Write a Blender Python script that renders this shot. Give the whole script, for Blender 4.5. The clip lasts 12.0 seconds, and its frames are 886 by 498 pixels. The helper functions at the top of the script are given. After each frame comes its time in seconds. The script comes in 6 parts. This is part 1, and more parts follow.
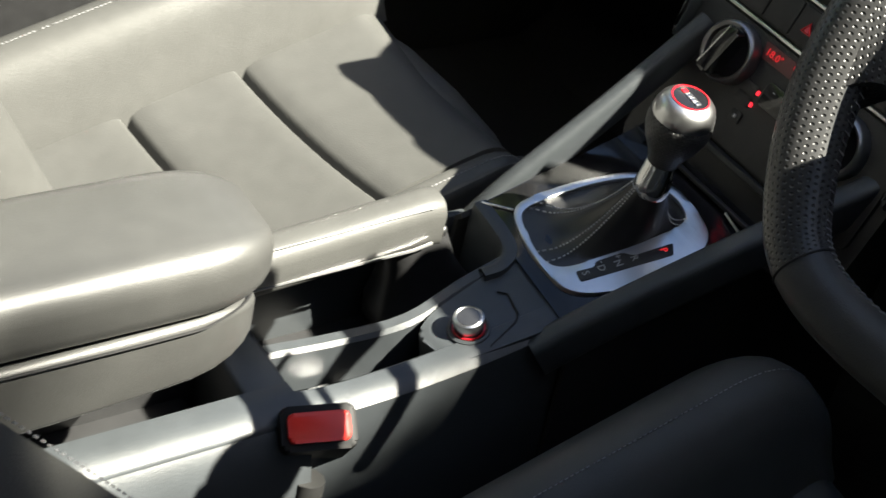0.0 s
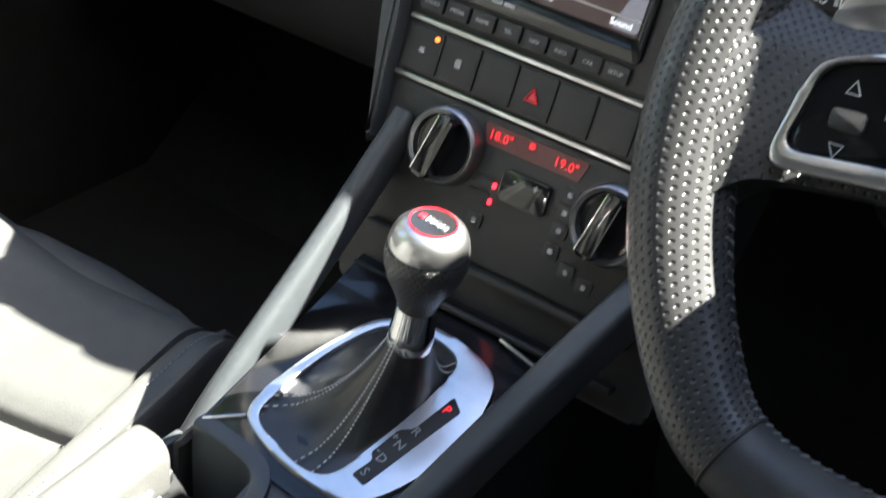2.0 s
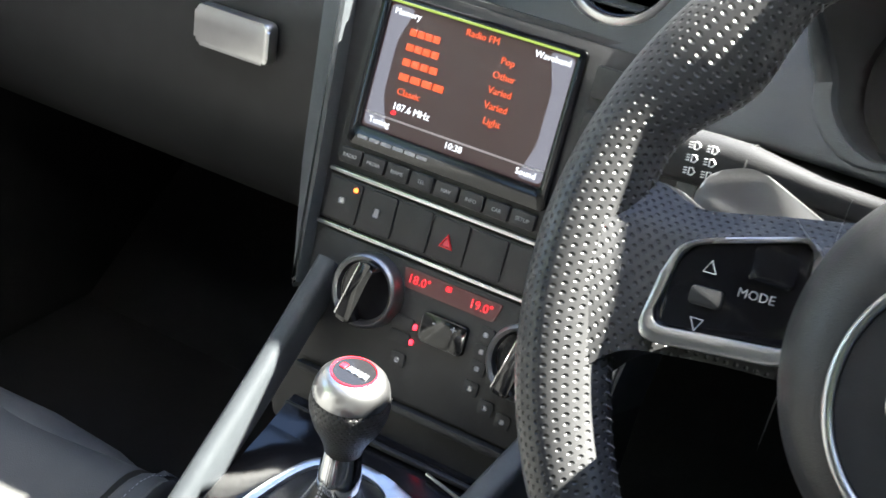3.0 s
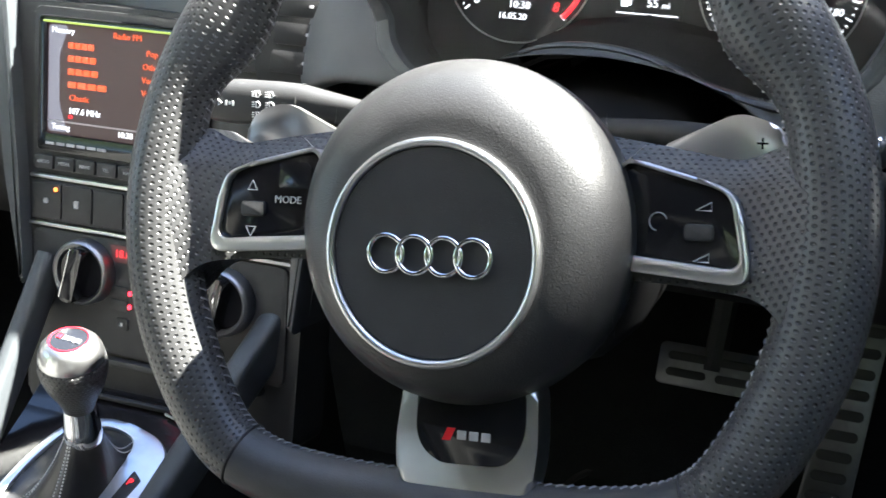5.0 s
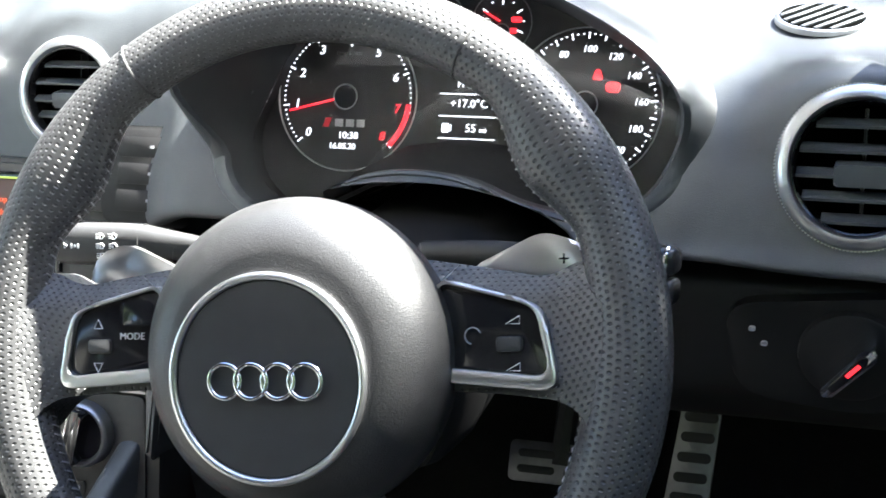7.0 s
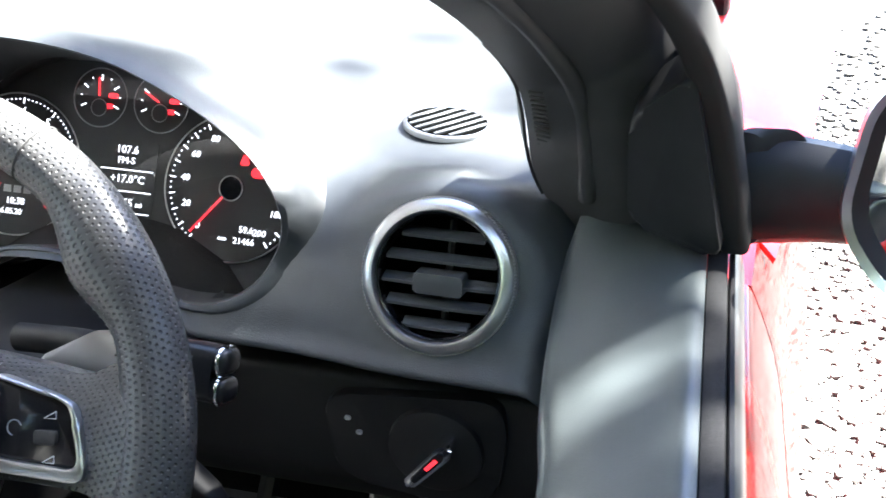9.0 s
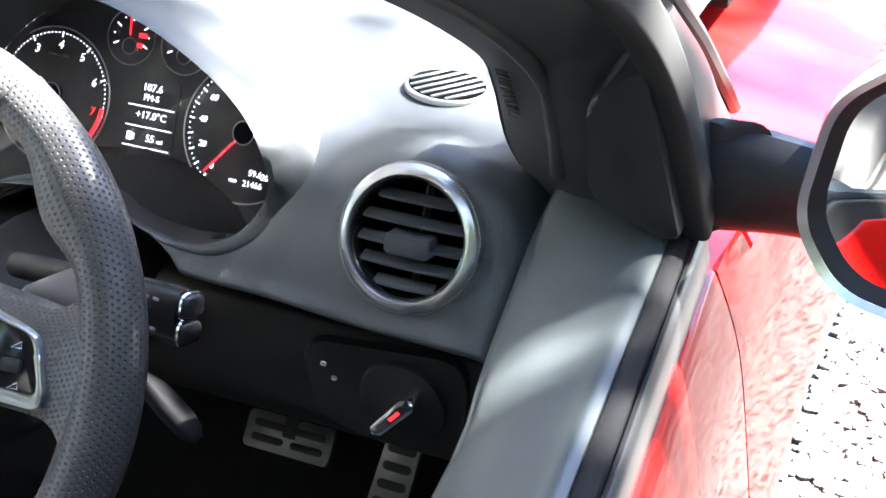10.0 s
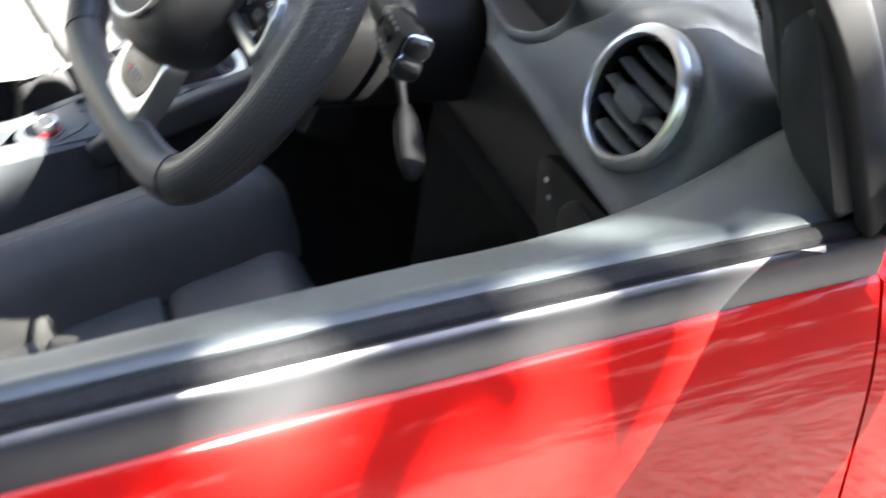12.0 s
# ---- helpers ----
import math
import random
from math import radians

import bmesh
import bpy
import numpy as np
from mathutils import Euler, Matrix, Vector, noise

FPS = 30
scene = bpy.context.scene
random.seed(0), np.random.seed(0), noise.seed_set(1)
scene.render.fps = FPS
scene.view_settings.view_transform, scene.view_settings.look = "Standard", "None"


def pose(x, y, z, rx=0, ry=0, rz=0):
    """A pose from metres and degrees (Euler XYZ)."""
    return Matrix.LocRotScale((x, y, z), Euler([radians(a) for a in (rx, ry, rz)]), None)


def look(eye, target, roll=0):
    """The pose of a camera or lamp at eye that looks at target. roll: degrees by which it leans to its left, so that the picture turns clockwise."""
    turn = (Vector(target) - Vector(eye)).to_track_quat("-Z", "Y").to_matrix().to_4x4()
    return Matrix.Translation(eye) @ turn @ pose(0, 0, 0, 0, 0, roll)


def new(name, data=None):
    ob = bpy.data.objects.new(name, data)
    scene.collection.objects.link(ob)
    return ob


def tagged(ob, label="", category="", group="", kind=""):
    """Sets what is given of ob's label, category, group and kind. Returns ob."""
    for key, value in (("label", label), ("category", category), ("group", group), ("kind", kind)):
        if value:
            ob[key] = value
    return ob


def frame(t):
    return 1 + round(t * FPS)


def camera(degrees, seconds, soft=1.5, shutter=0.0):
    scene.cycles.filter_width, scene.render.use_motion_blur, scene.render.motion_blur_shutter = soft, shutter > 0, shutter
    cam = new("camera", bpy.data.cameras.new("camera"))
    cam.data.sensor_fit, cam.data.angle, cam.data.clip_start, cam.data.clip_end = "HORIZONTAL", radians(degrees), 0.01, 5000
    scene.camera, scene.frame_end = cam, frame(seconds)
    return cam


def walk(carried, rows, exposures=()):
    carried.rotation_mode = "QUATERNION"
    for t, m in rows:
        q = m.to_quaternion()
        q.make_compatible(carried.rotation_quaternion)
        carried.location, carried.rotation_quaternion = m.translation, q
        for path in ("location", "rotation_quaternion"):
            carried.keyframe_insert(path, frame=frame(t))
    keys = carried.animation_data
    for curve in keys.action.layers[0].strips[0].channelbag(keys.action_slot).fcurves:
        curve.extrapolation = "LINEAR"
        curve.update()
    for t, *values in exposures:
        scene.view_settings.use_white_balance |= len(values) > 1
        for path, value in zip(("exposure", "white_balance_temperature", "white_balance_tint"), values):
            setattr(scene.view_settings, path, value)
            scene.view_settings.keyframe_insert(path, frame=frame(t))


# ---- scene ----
# ---- camera and its way ----
cam = camera(33.24, 12.0, soft=1.5, shutter=0.3)
WAY = [
    (0.0, look((0.5927, -0.5564, 1.1987), (0.1697, -0.1917, 0.7767), 14.15)),
    (0.5, look((0.4867, -0.4956, 1.1350), (0.0941, -0.0959, 0.7153), 14.24)),
    (1.0, look((0.3927, -0.4615, 1.1010), (0.0326, -0.0306, 0.6831), 9.62)),
    (1.5, look((0.3636, -0.4316, 1.0852), (0.0333, 0.0333, 0.6793), 6.33)),
    (2.0, look((0.3772, -0.4258, 1.1131), (0.0533, 0.0679, 0.7370), 6.41)),
    (2.5, look((0.3817, -0.4215, 1.1387), (0.0580, 0.0912, 0.7888), 6.32)),
    (2.7, look((0.3869, -0.4251, 1.1514), (0.0645, 0.0932, 0.8087), 5.90)),
    (4.3, look((0.5512, -0.4713, 1.2275), (0.2444, 0.0540, 0.8812), -2.01)),
    (4.5, look((0.5674, -0.4745, 1.2211), (0.2735, 0.0553, 0.8705), -2.89)),
    (5.0, look((0.6002, -0.5072, 1.2319), (0.3353, 0.0373, 0.8807), -4.72)),
    (5.5, look((0.6120, -0.5237, 1.2409), (0.3652, 0.0317, 0.8935), -5.44)),
    (6.0, look((0.6202, -0.5341, 1.2535), (0.3855, 0.0330, 0.9168), -5.76)),
    (6.5, look((0.6270, -0.5379, 1.2618), (0.4007, 0.0404, 0.9388), -5.70)),
    (6.7, look((0.6308, -0.5397, 1.2634), (0.4092, 0.0431, 0.9451), -5.65)),
    (8.3, look((0.7462, -0.5451, 1.3042), (0.5586, 0.0539, 0.9943), -3.99)),
    (8.5, look((0.7706, -0.5313, 1.3123), (0.5849, 0.0656, 0.9973), -3.30)),
    (9.0, look((0.8359, -0.4977, 1.3273), (0.6518, 0.0991, 1.0110), -1.05)),
    (9.5, look((0.8852, -0.4935, 1.3479), (0.6733, 0.0883, 1.0214), -0.36)),
    (10.0, look((0.9461, -0.4720, 1.3683), (0.6989, 0.0806, 1.0169), -0.02)),
    (10.5, look((1.0280, -0.3909, 1.3778), (0.7187, 0.1115, 1.0011), -0.70)),
    (11.0, look((1.0777, -0.3005, 1.3543), (0.6975, 0.1386, 0.9635), 5.35)),
    (11.5, look((1.1472, -0.2960, 1.3452), (0.7161, 0.0986, 0.9599), 6.06)),
    (12.0, look((1.2512, -0.2432, 1.3740), (0.7639, 0.0339, 0.9548), 10.95)),
]
walk(cam, WAY, [(0.0, 2.95, 6800, 4), (1.5, 3.8, 6600, 4), (2.0, 4.3, 6450, 5), (2.7, 4.55, 6350, 6), (5.5, 4.95, 6300, 6), (8.5, 5.2, 6150, 8), (10.0, 5.2, 6150, 9), (11.0, 5.2, 6200, 9), (12.0, 5.25, 6400, 9)])

# ---- daylight ----
ELEVATION, BEARING = radians(51), radians(49)
SUN = Vector((math.sin(BEARING) * math.cos(ELEVATION), math.cos(BEARING) * math.cos(ELEVATION), math.sin(ELEVATION)))
world = bpy.data.worlds.new("sky")
scene.world = world
world.use_nodes = True
wn = world.node_tree
sky = wn.nodes.new("ShaderNodeTexSky")
sky.sky_type, sky.sun_disc = "NISHITA", False
sky.air_density, sky.dust_density = 0.55, 0.6
sky.sun_elevation = math.asin(SUN.z)
sky.sun_rotation = math.atan2(SUN.x, SUN.y)
wn.links.new(sky.outputs["Color"], wn.nodes["Background"].inputs["Color"])
wn.nodes["Background"].inputs["Strength"].default_value = 0.05
lamp = bpy.data.lights.new("sun", "SUN")
lamp.energy, lamp.angle, lamp.color = 5.0, radians(0.5), (1.0, 0.95, 0.86)
sun = new("sun", lamp)
sun.matrix_basis = look(SUN * 10, (0, 0, 0))

# ---- small builders ----
def thing(name, label, category, at=(0, 0, 0), group="", kind=""):
    ob = new(name)
    ob.location = at
    return tagged(ob, label, category, group, kind)


def finish(mesh, sharp=38):
    for p in mesh.polygons:
        p.use_smooth = True
    mesh.set_sharp_from_angle(angle=radians(sharp))


def part(name, bm, material, parent=None, label="", sharp=38, m=None):
    """One mesh object, under a thing or a part; m places the bmesh in the world."""
    if m is not None:
        bm.transform(m)
    if parent is not None:
        bm.transform(world_of(parent).inverted())
    bmesh.ops.recalc_face_normals(bm, faces=bm.faces)
    mesh = bpy.data.meshes.new(name)
    bm.to_mesh(mesh)
    bm.free()
    finish(mesh, sharp)
    mesh.materials.append(material)
    ob = new(name, mesh)
    if parent is not None:
        ob.parent = parent
    if label:
        ob["label"] = label
    return ob


def world_of(ob):
    m = ob.matrix_basis.copy()
    while ob.parent is not None:
        ob = ob.parent
        m = ob.matrix_basis @ m
    return m


def box(sx, sy, sz, at=(0, 0, 0), bevel=0.0, seg=2, turn=None):
    bm = bmesh.new()
    bmesh.ops.create_cube(bm, size=1)
    bmesh.ops.scale(bm, vec=(sx, sy, sz), verts=bm.verts)
    if bevel:
        bmesh.ops.bevel(bm, geom=bm.edges[:], offset=bevel, segments=seg, affect="EDGES", profile=0.5)
    if turn is not None:
        bm.transform(turn)
    bmesh.ops.translate(bm, vec=at, verts=bm.verts)
    return bm


def join(*bms):
    out = bms[0]
    for b in bms[1:]:
        me = bpy.data.meshes.new("tmp")
        b.to_mesh(me)
        b.free()
        out.from_mesh(me)
        bpy.data.meshes.remove(me)
    return out


def lathe(profile, seg=48, closed=False):
    """A solid of revolution about local z from (radius, height) rows."""
    bm = bmesh.new()
    rings = []
    for r, h in profile:
        if r < 1e-6:
            rings.append([bm.verts.new((0, 0, h))])
        else:
            rings.append([bm.verts.new((r * math.cos(2 * math.pi * i / seg), r * math.sin(2 * math.pi * i / seg), h)) for i in range(seg)])
    pairs = list(zip(rings[:-1], rings[1:]))
    if closed:
        pairs.append((rings[-1], rings[0]))
    for a, b in pairs:
        for i in range(seg):
            j = (i + 1) % seg
            vs = [a[i % len(a)], a[j % len(a)], b[j % len(b)], b[i % len(b)]]
            vs = list(dict.fromkeys(vs))
            if len(vs) > 2:
                bm.faces.new(vs)
    return bm


def ring(r, tube, at=0.0, seg=64, n=12, flat=1.0):
    return lathe([(r + tube * math.cos(2 * math.pi * i / n), at + flat * tube * math.sin(2 * math.pi * i / n)) for i in range(n)], seg, True)


def rounded(w, h, r, n=6):
    """The outline of a rounded rectangle about the origin, counter-clockwise."""
    pts = []
    for cx, cy, a0 in ((w / 2 - r, h / 2 - r, 0), (-w / 2 + r, h / 2 - r, 90), (-w / 2 + r, -h / 2 + r, 180), (w / 2 - r, -h / 2 + r, 270)):
        for i in range(n + 1):
            a = radians(a0 + 90 * i / n)
            pts.append((cx + r * math.cos(a), cy + r * math.sin(a)))
    return pts


def soften(pts, r, n=5):
    """Rounds the corners of a polygon."""
    out = []
    k = len(pts)
    for i in range(k):
        p, a, b = Vector(pts[i]), Vector(pts[i - 1]), Vector(pts[(i + 1) % k])
        da, db = (a - p), (b - p)
        ra = min(r, da.length * 0.45)
        rb = min(r, db.length * 0.45)
        s, e = p + da.normalized() * ra, p + db.normalized() * rb
        for j in range(n + 1):
            t = j / n
            out.append(tuple((1 - t) ** 2 * s + 2 * t * (1 - t) * p + t * t * e))
    return out


def prism(outline, z0, z1, bevel=0.0, seg=2):
    """A plate: a 2D outline from z0 to z1, its upper rim rounded."""
    bm = bmesh.new()
    lo = [bm.verts.new((x, y, z0)) for x, y in outline]
    hi = [bm.verts.new((x, y, z1)) for x, y in outline]
    n = len(outline)
    bm.faces.new(lo[::-1])
    top = bm.faces.new(hi)
    for i in range(n):
        bm.faces.new((lo[i], lo[(i + 1) % n], hi[(i + 1) % n], hi[i]))
    if bevel:
        bmesh.ops.bevel(bm, geom=list(top.edges), offset=bevel, segments=seg, affect="EDGES", profile=0.5)
    return bm


def frame_plate(outer, inner, z0, z1, bevel=0.0):
    """A plate with an opening; both outlines have the same number of points."""
    bm = bmesh.new()
    n = len(outer)
    rows = [[bm.verts.new((x, y, z)) for x, y in o] for o, z in ((outer, z0), (outer, z1), (inner, z1), (inner, z0))]
    for a in range(4):
        p, q = rows[a], rows[(a + 1) % 4]
        for i in range(n):
            bm.faces.new((p[i], p[(i + 1) % n], q[(i + 1) % n], q[i]))
    if bevel:
        tops = [e for e in bm.edges if abs(e.verts[0].co.z - z1) < 1e-7 and abs(e.verts[1].co.z - z1) < 1e-7 and len(e.link_faces) == 2 and any(abs(f.normal.z) < 0.5 for f in e.link_faces)]
        bmesh.ops.bevel(bm, geom=tops, offset=bevel, segments=2, affect="EDGES", profile=0.5)
    return bm


def loft(rows, closed_u=False, cap=False):
    """A skin over rows of points (all rows alike in number); closed_u joins each row's ends."""
    bm = bmesh.new()
    vs = [[bm.verts.new(p) for p in row] for row in rows]
    n = len(rows[0])
    for a, b in zip(vs[:-1], vs[1:]):
        for i in range(n if closed_u else n - 1):
            j = (i + 1) % n
            bm.faces.new((a[i], a[j], b[j], b[i]))
    if cap and closed_u:
        bm.faces.new(vs[0][::-1])
        bm.faces.new(vs[-1])
    return bm


def slab(rows, thick):
    """An open skin given a thickness against its normals."""
    bm = loft(rows)
    bmesh.ops.recalc_face_normals(bm, faces=bm.faces)
    bmesh.ops.solidify(bm, geom=bm.faces[:], thickness=thick)
    return bm


def spline(pts, n=8, closed=False):
    """A smooth curve (Catmull-Rom) through 2D or 3D points."""
    p = [Vector(q) for q in pts]
    k = len(p)
    out = []
    for i in range(k if closed else k - 1):
        a = p[(i - 1) % k] if closed or i else p[0] * 2 - p[1]
        b, c = p[i], p[(i + 1) % k]
        d = p[(i + 2) % k] if closed or i + 2 < k else c * 2 - b
        for j in range(n):
            t = j / n
            out.append(0.5 * ((2 * b) + (c - a) * t + (2 * a - 5 * b + 4 * c - d) * t * t + (3 * b - a - 3 * c + d) * t ** 3))
    if not closed:
        out.append(p[-1])
    return [tuple(q) for q in out]


def tube(pts, radius, n=12, closed=False, up=(0, 0, 1), wide=1.0, cap=True):
    """A tube along 3D points; radius is a number or a function of 0..1; wide stretches it across."""
    p = [Vector(q) for q in pts]
    k = len(p)
    rows = []
    for i in range(k):
        a = p[i - 1] if closed or i else p[0]
        b = p[(i + 1) % k] if closed or i + 1 < k else p[-1]
        t = (b - a).normalized()
        side = t.cross(Vector(up)).normalized()
        top = side.cross(t)
        r = radius(i / max(1, k - 1)) if callable(radius) else radius
        rows.append([p[i] + r * (wide * math.cos(2 * math.pi * j / n) * side + math.sin(2 * math.pi * j / n) * top) for j in range(n)])
    if closed:
        rows.append(rows[0])
    bm = loft(rows, True, cap and not closed)
    if closed:
        bmesh.ops.remove_doubles(bm, verts=bm.verts, dist=1e-6)
    return bm


def basis(at, x, y):
    """The pose at a place with these local x and y axes."""
    x, y = Vector(x).normalized(), Vector(y).normalized()
    z = x.cross(y).normalized()
    y = z.cross(x)
    m = Matrix((x, y, z)).transposed().to_4x4()
    m.translation = Vector(at)
    return m


def facing(at, rake, az=0.0, roll=0.0):
    """The pose of a face towards the driver: local x to the right, y up the face, z out of it; raked back by so many degrees."""
    r = radians(rake)
    return Matrix.Translation(at) @ Matrix.Rotation(radians(az), 4, "Z") @ basis((0, 0, 0), (1, 0, 0), (0, math.sin(r), math.cos(r))) @ Matrix.Rotation(radians(roll), 4, "Z")


def lettering(text, size, m, material, parent, name="lettering", depth=0.0003, align="CENTER", shear=0.0):
    """Raised writing in the built-in font, as a mesh."""
    cu = bpy.data.curves.new("tmp", "FONT")
    cu.body, cu.size, cu.align_x, cu.align_y, cu.extrude, cu.shear = text, size, align, "CENTER", depth, shear
    cu.resolution_u = 2
    tmp = new("tmp", cu)
    bpy.context.view_layer.update()
    me = bpy.data.meshes.new_from_object(tmp.evaluated_get(bpy.context.evaluated_depsgraph_get()))
    bpy.data.objects.remove(tmp)
    bm = bmesh.new()
    bm.from_mesh(me)
    bpy.data.meshes.remove(me)
    return part(name, bm, material, parent, m=m)


# ---- materials ----
def material(name, color, rough=0.5, metal=0.0, vary=0.15, scale=40.0, bump=0.0, bump_scale=300.0, coat=0.0, spec=0.5, pebble=False, relief=0.0006):
    """A surface with a fine grain, slow stains and a bump."""
    mat = bpy.data.materials.new(name)
    mat.use_nodes = True
    nt = mat.node_tree
    bs = nt.nodes["Principled BSDF"]
    bs.inputs["Roughness"].default_value, bs.inputs["Metallic"].default_value = rough, metal
    bs.inputs["Coat Weight"].default_value = coat
    bs.inputs["Coat Roughness"].default_value = 0.02
    bs.inputs["Specular IOR Level"].default_value = spec
    tc = nt.nodes.new("ShaderNodeTexCoord")
    n1 = nt.nodes.new("ShaderNodeTexNoise")
    n1.inputs["Scale"].default_value, n1.inputs["Detail"].default_value = scale, 6
    n2 = nt.nodes.new("ShaderNodeTexNoise")
    n2.inputs["Scale"].default_value, n2.inputs["Detail"].default_value = scale * 0.12, 4
    nt.links.new(tc.outputs["Object"], n1.inputs["Vector"])
    nt.links.new(tc.outputs["Object"], n2.inputs["Vector"])
    mix = nt.nodes.new("ShaderNodeMix")
    mix.data_type = "FLOAT"
    mix.inputs[0].default_value = 0.5
    nt.links.new(n1.outputs["Fac"], mix.inputs[2])
    nt.links.new(n2.outputs["Fac"], mix.inputs[3])
    ramp = nt.nodes.new("ShaderNodeValToRGB")
    c = Vector(color)
    ramp.color_ramp.elements[0].position, ramp.color_ramp.elements[1].position = 0.3, 0.7
    ramp.color_ramp.elements[0].color = (*(c * (1 - vary)), 1)
    ramp.color_ramp.elements[1].color = (*[min(1, v) for v in (c * (1 + vary))], 1)
    nt.links.new(mix.outputs[0], ramp.inputs["Fac"])
    nt.links.new(ramp.outputs["Color"], bs.inputs["Base Color"])
    rr = nt.nodes.new("ShaderNodeMapRange")
    rr.inputs["To Min"].default_value, rr.inputs["To Max"].default_value = max(0.02, rough * 0.8), min(1, rough * 1.2)
    nt.links.new(n2.outputs["Fac"], rr.inputs["Value"])
    nt.links.new(rr.outputs["Result"], bs.inputs["Roughness"])
    if bump:
        b = nt.nodes.new("ShaderNodeBump")
        b.inputs["Strength"].default_value, b.inputs["Distance"].default_value = bump, relief
        if pebble:
            tx = nt.nodes.new("ShaderNodeTexVoronoi")
            tx.inputs["Scale"].default_value = bump_scale
            nt.links.new(tc.outputs["Object"], tx.inputs["Vector"])
            nt.links.new(tx.outputs["Distance"], b.inputs["Height"])
        else:
            tx = nt.nodes.new("ShaderNodeTexNoise")
            tx.inputs["Scale"].default_value, tx.inputs["Detail"].default_value = bump_scale, 3
            nt.links.new(tc.outputs["Object"], tx.inputs["Vector"])
            nt.links.new(tx.outputs["Fac"], b.inputs["Height"])
        nt.links.new(b.outputs["Normal"], bs.inputs["Normal"])
    return mat


def glow(name, color, strength):
    mat = bpy.data.materials.new(name)
    mat.use_nodes = True
    bs = mat.node_tree.nodes["Principled BSDF"]
    bs.inputs["Base Color"].default_value = (0.02, 0.02, 0.02, 1)
    bs.inputs["Emission Color"].default_value = (*color, 1)
    bs.inputs["Emission Strength"].default_value = strength * 0.42
    return mat


def clear(name, rough=0.02, tint=(1, 1, 1)):
    """A thin pane: clear, with a real reflection."""
    mat = bpy.data.materials.new(name)
    mat.use_nodes = True
    nt = mat.node_tree
    for n in list(nt.nodes):
        nt.nodes.remove(n)
    out = nt.nodes.new("ShaderNodeOutputMaterial")
    tr, gl, mx = nt.nodes.new("ShaderNodeBsdfTransparent"), nt.nodes.new("ShaderNodeBsdfGlossy"), nt.nodes.new("ShaderNodeMixShader")
    fr = nt.nodes.new("ShaderNodeFresnel")
    fr.inputs["IOR"].default_value = 1.45
    tr.inputs["Color"].default_value = (*tint, 1)
    gl.inputs["Roughness"].default_value = rough
    nt.links.new(fr.outputs[0], mx.inputs[0])
    nt.links.new(tr.outputs[0], mx.inputs[1])
    nt.links.new(gl.outputs[0], mx.inputs[2])
    nt.links.new(mx.outputs[0], out.inputs[0])
    return mat


LEATHER = material("black_leather", (0.056, 0.056, 0.054), 0.44, vary=0.1, scale=60, bump=0.4, bump_scale=900, spec=0.28)
WHEEL_LEATHER = material("smooth_wheel_leather", (0.042, 0.042, 0.043), 0.36, vary=0.2, scale=80, bump=0.3, bump_scale=1100, spec=0.36)
SOFT = material("soft_black_plastic", (0.036, 0.040, 0.044), 0.36, vary=0.15, scale=60, bump=0.45, bump_scale=1300, spec=0.45)
HUB_LEATHER = material("fine_grained_airbag_skin", (0.019, 0.019, 0.020), 0.38, vary=0.15, scale=80, bump=0.35, bump_scale=1300, spec=0.45)
HARD = material("hard_black_plastic", (0.022, 0.022, 0.023), 0.45, vary=0.2, scale=60, bump=0.25, bump_scale=1500, spec=0.28)
GLOSS = material("gloss_black_plastic", (0.008, 0.008, 0.009), 0.12, vary=0.1)
SATIN = material("satin_aluminium", (0.62, 0.62, 0.63), 0.3, metal=1.0, vary=0.06, scale=120)
DULL_SATIN = material("dull_satin_metal", (0.30, 0.30, 0.31), 0.38, metal=1.0, vary=0.08, scale=120)
CHROME = material("polished_chrome", (0.8, 0.8, 0.81), 0.1, metal=1.0, vary=0.04)
RED_PAINT = material("red_paint", (0.44, 0.004, 0.003), 0.45, vary=0.04, scale=8, coat=0.42, spec=0.08)
RED_PAINT.node_tree.nodes["Principled BSDF"].inputs["Coat Roughness"].default_value = 0.045
CARPET = material("black_carpet", (0.014, 0.014, 0.015), 0.95, vary=0.4, scale=400, bump=1.0, bump_scale=900, spec=0.1)
WHITE_INK = material("white_print", (0.75, 0.75, 0.75), 0.5)
GREY_INK = material("grey_print", (0.28, 0.28, 0.29), 0.5)
GROUND = material("grey_grit", (0.050, 0.048, 0.046), 0.9, vary=0.6, scale=60, bump=1.0, bump_scale=70, pebble=True, relief=0.008)
RUBBER = material("black_rubber", (0.012, 0.012, 0.012), 0.7, vary=0.2)
MATT = material("matt_black_plastic", (0.0075, 0.0075, 0.008), 0.55, vary=0.2, spec=0.2)

# ---- ground and the car's shell ----
STONES = material("pale_gravel_stone", (0.085, 0.082, 0.078), 0.85, vary=0.4, scale=50, bump=0.4, bump_scale=400, spec=0.3)


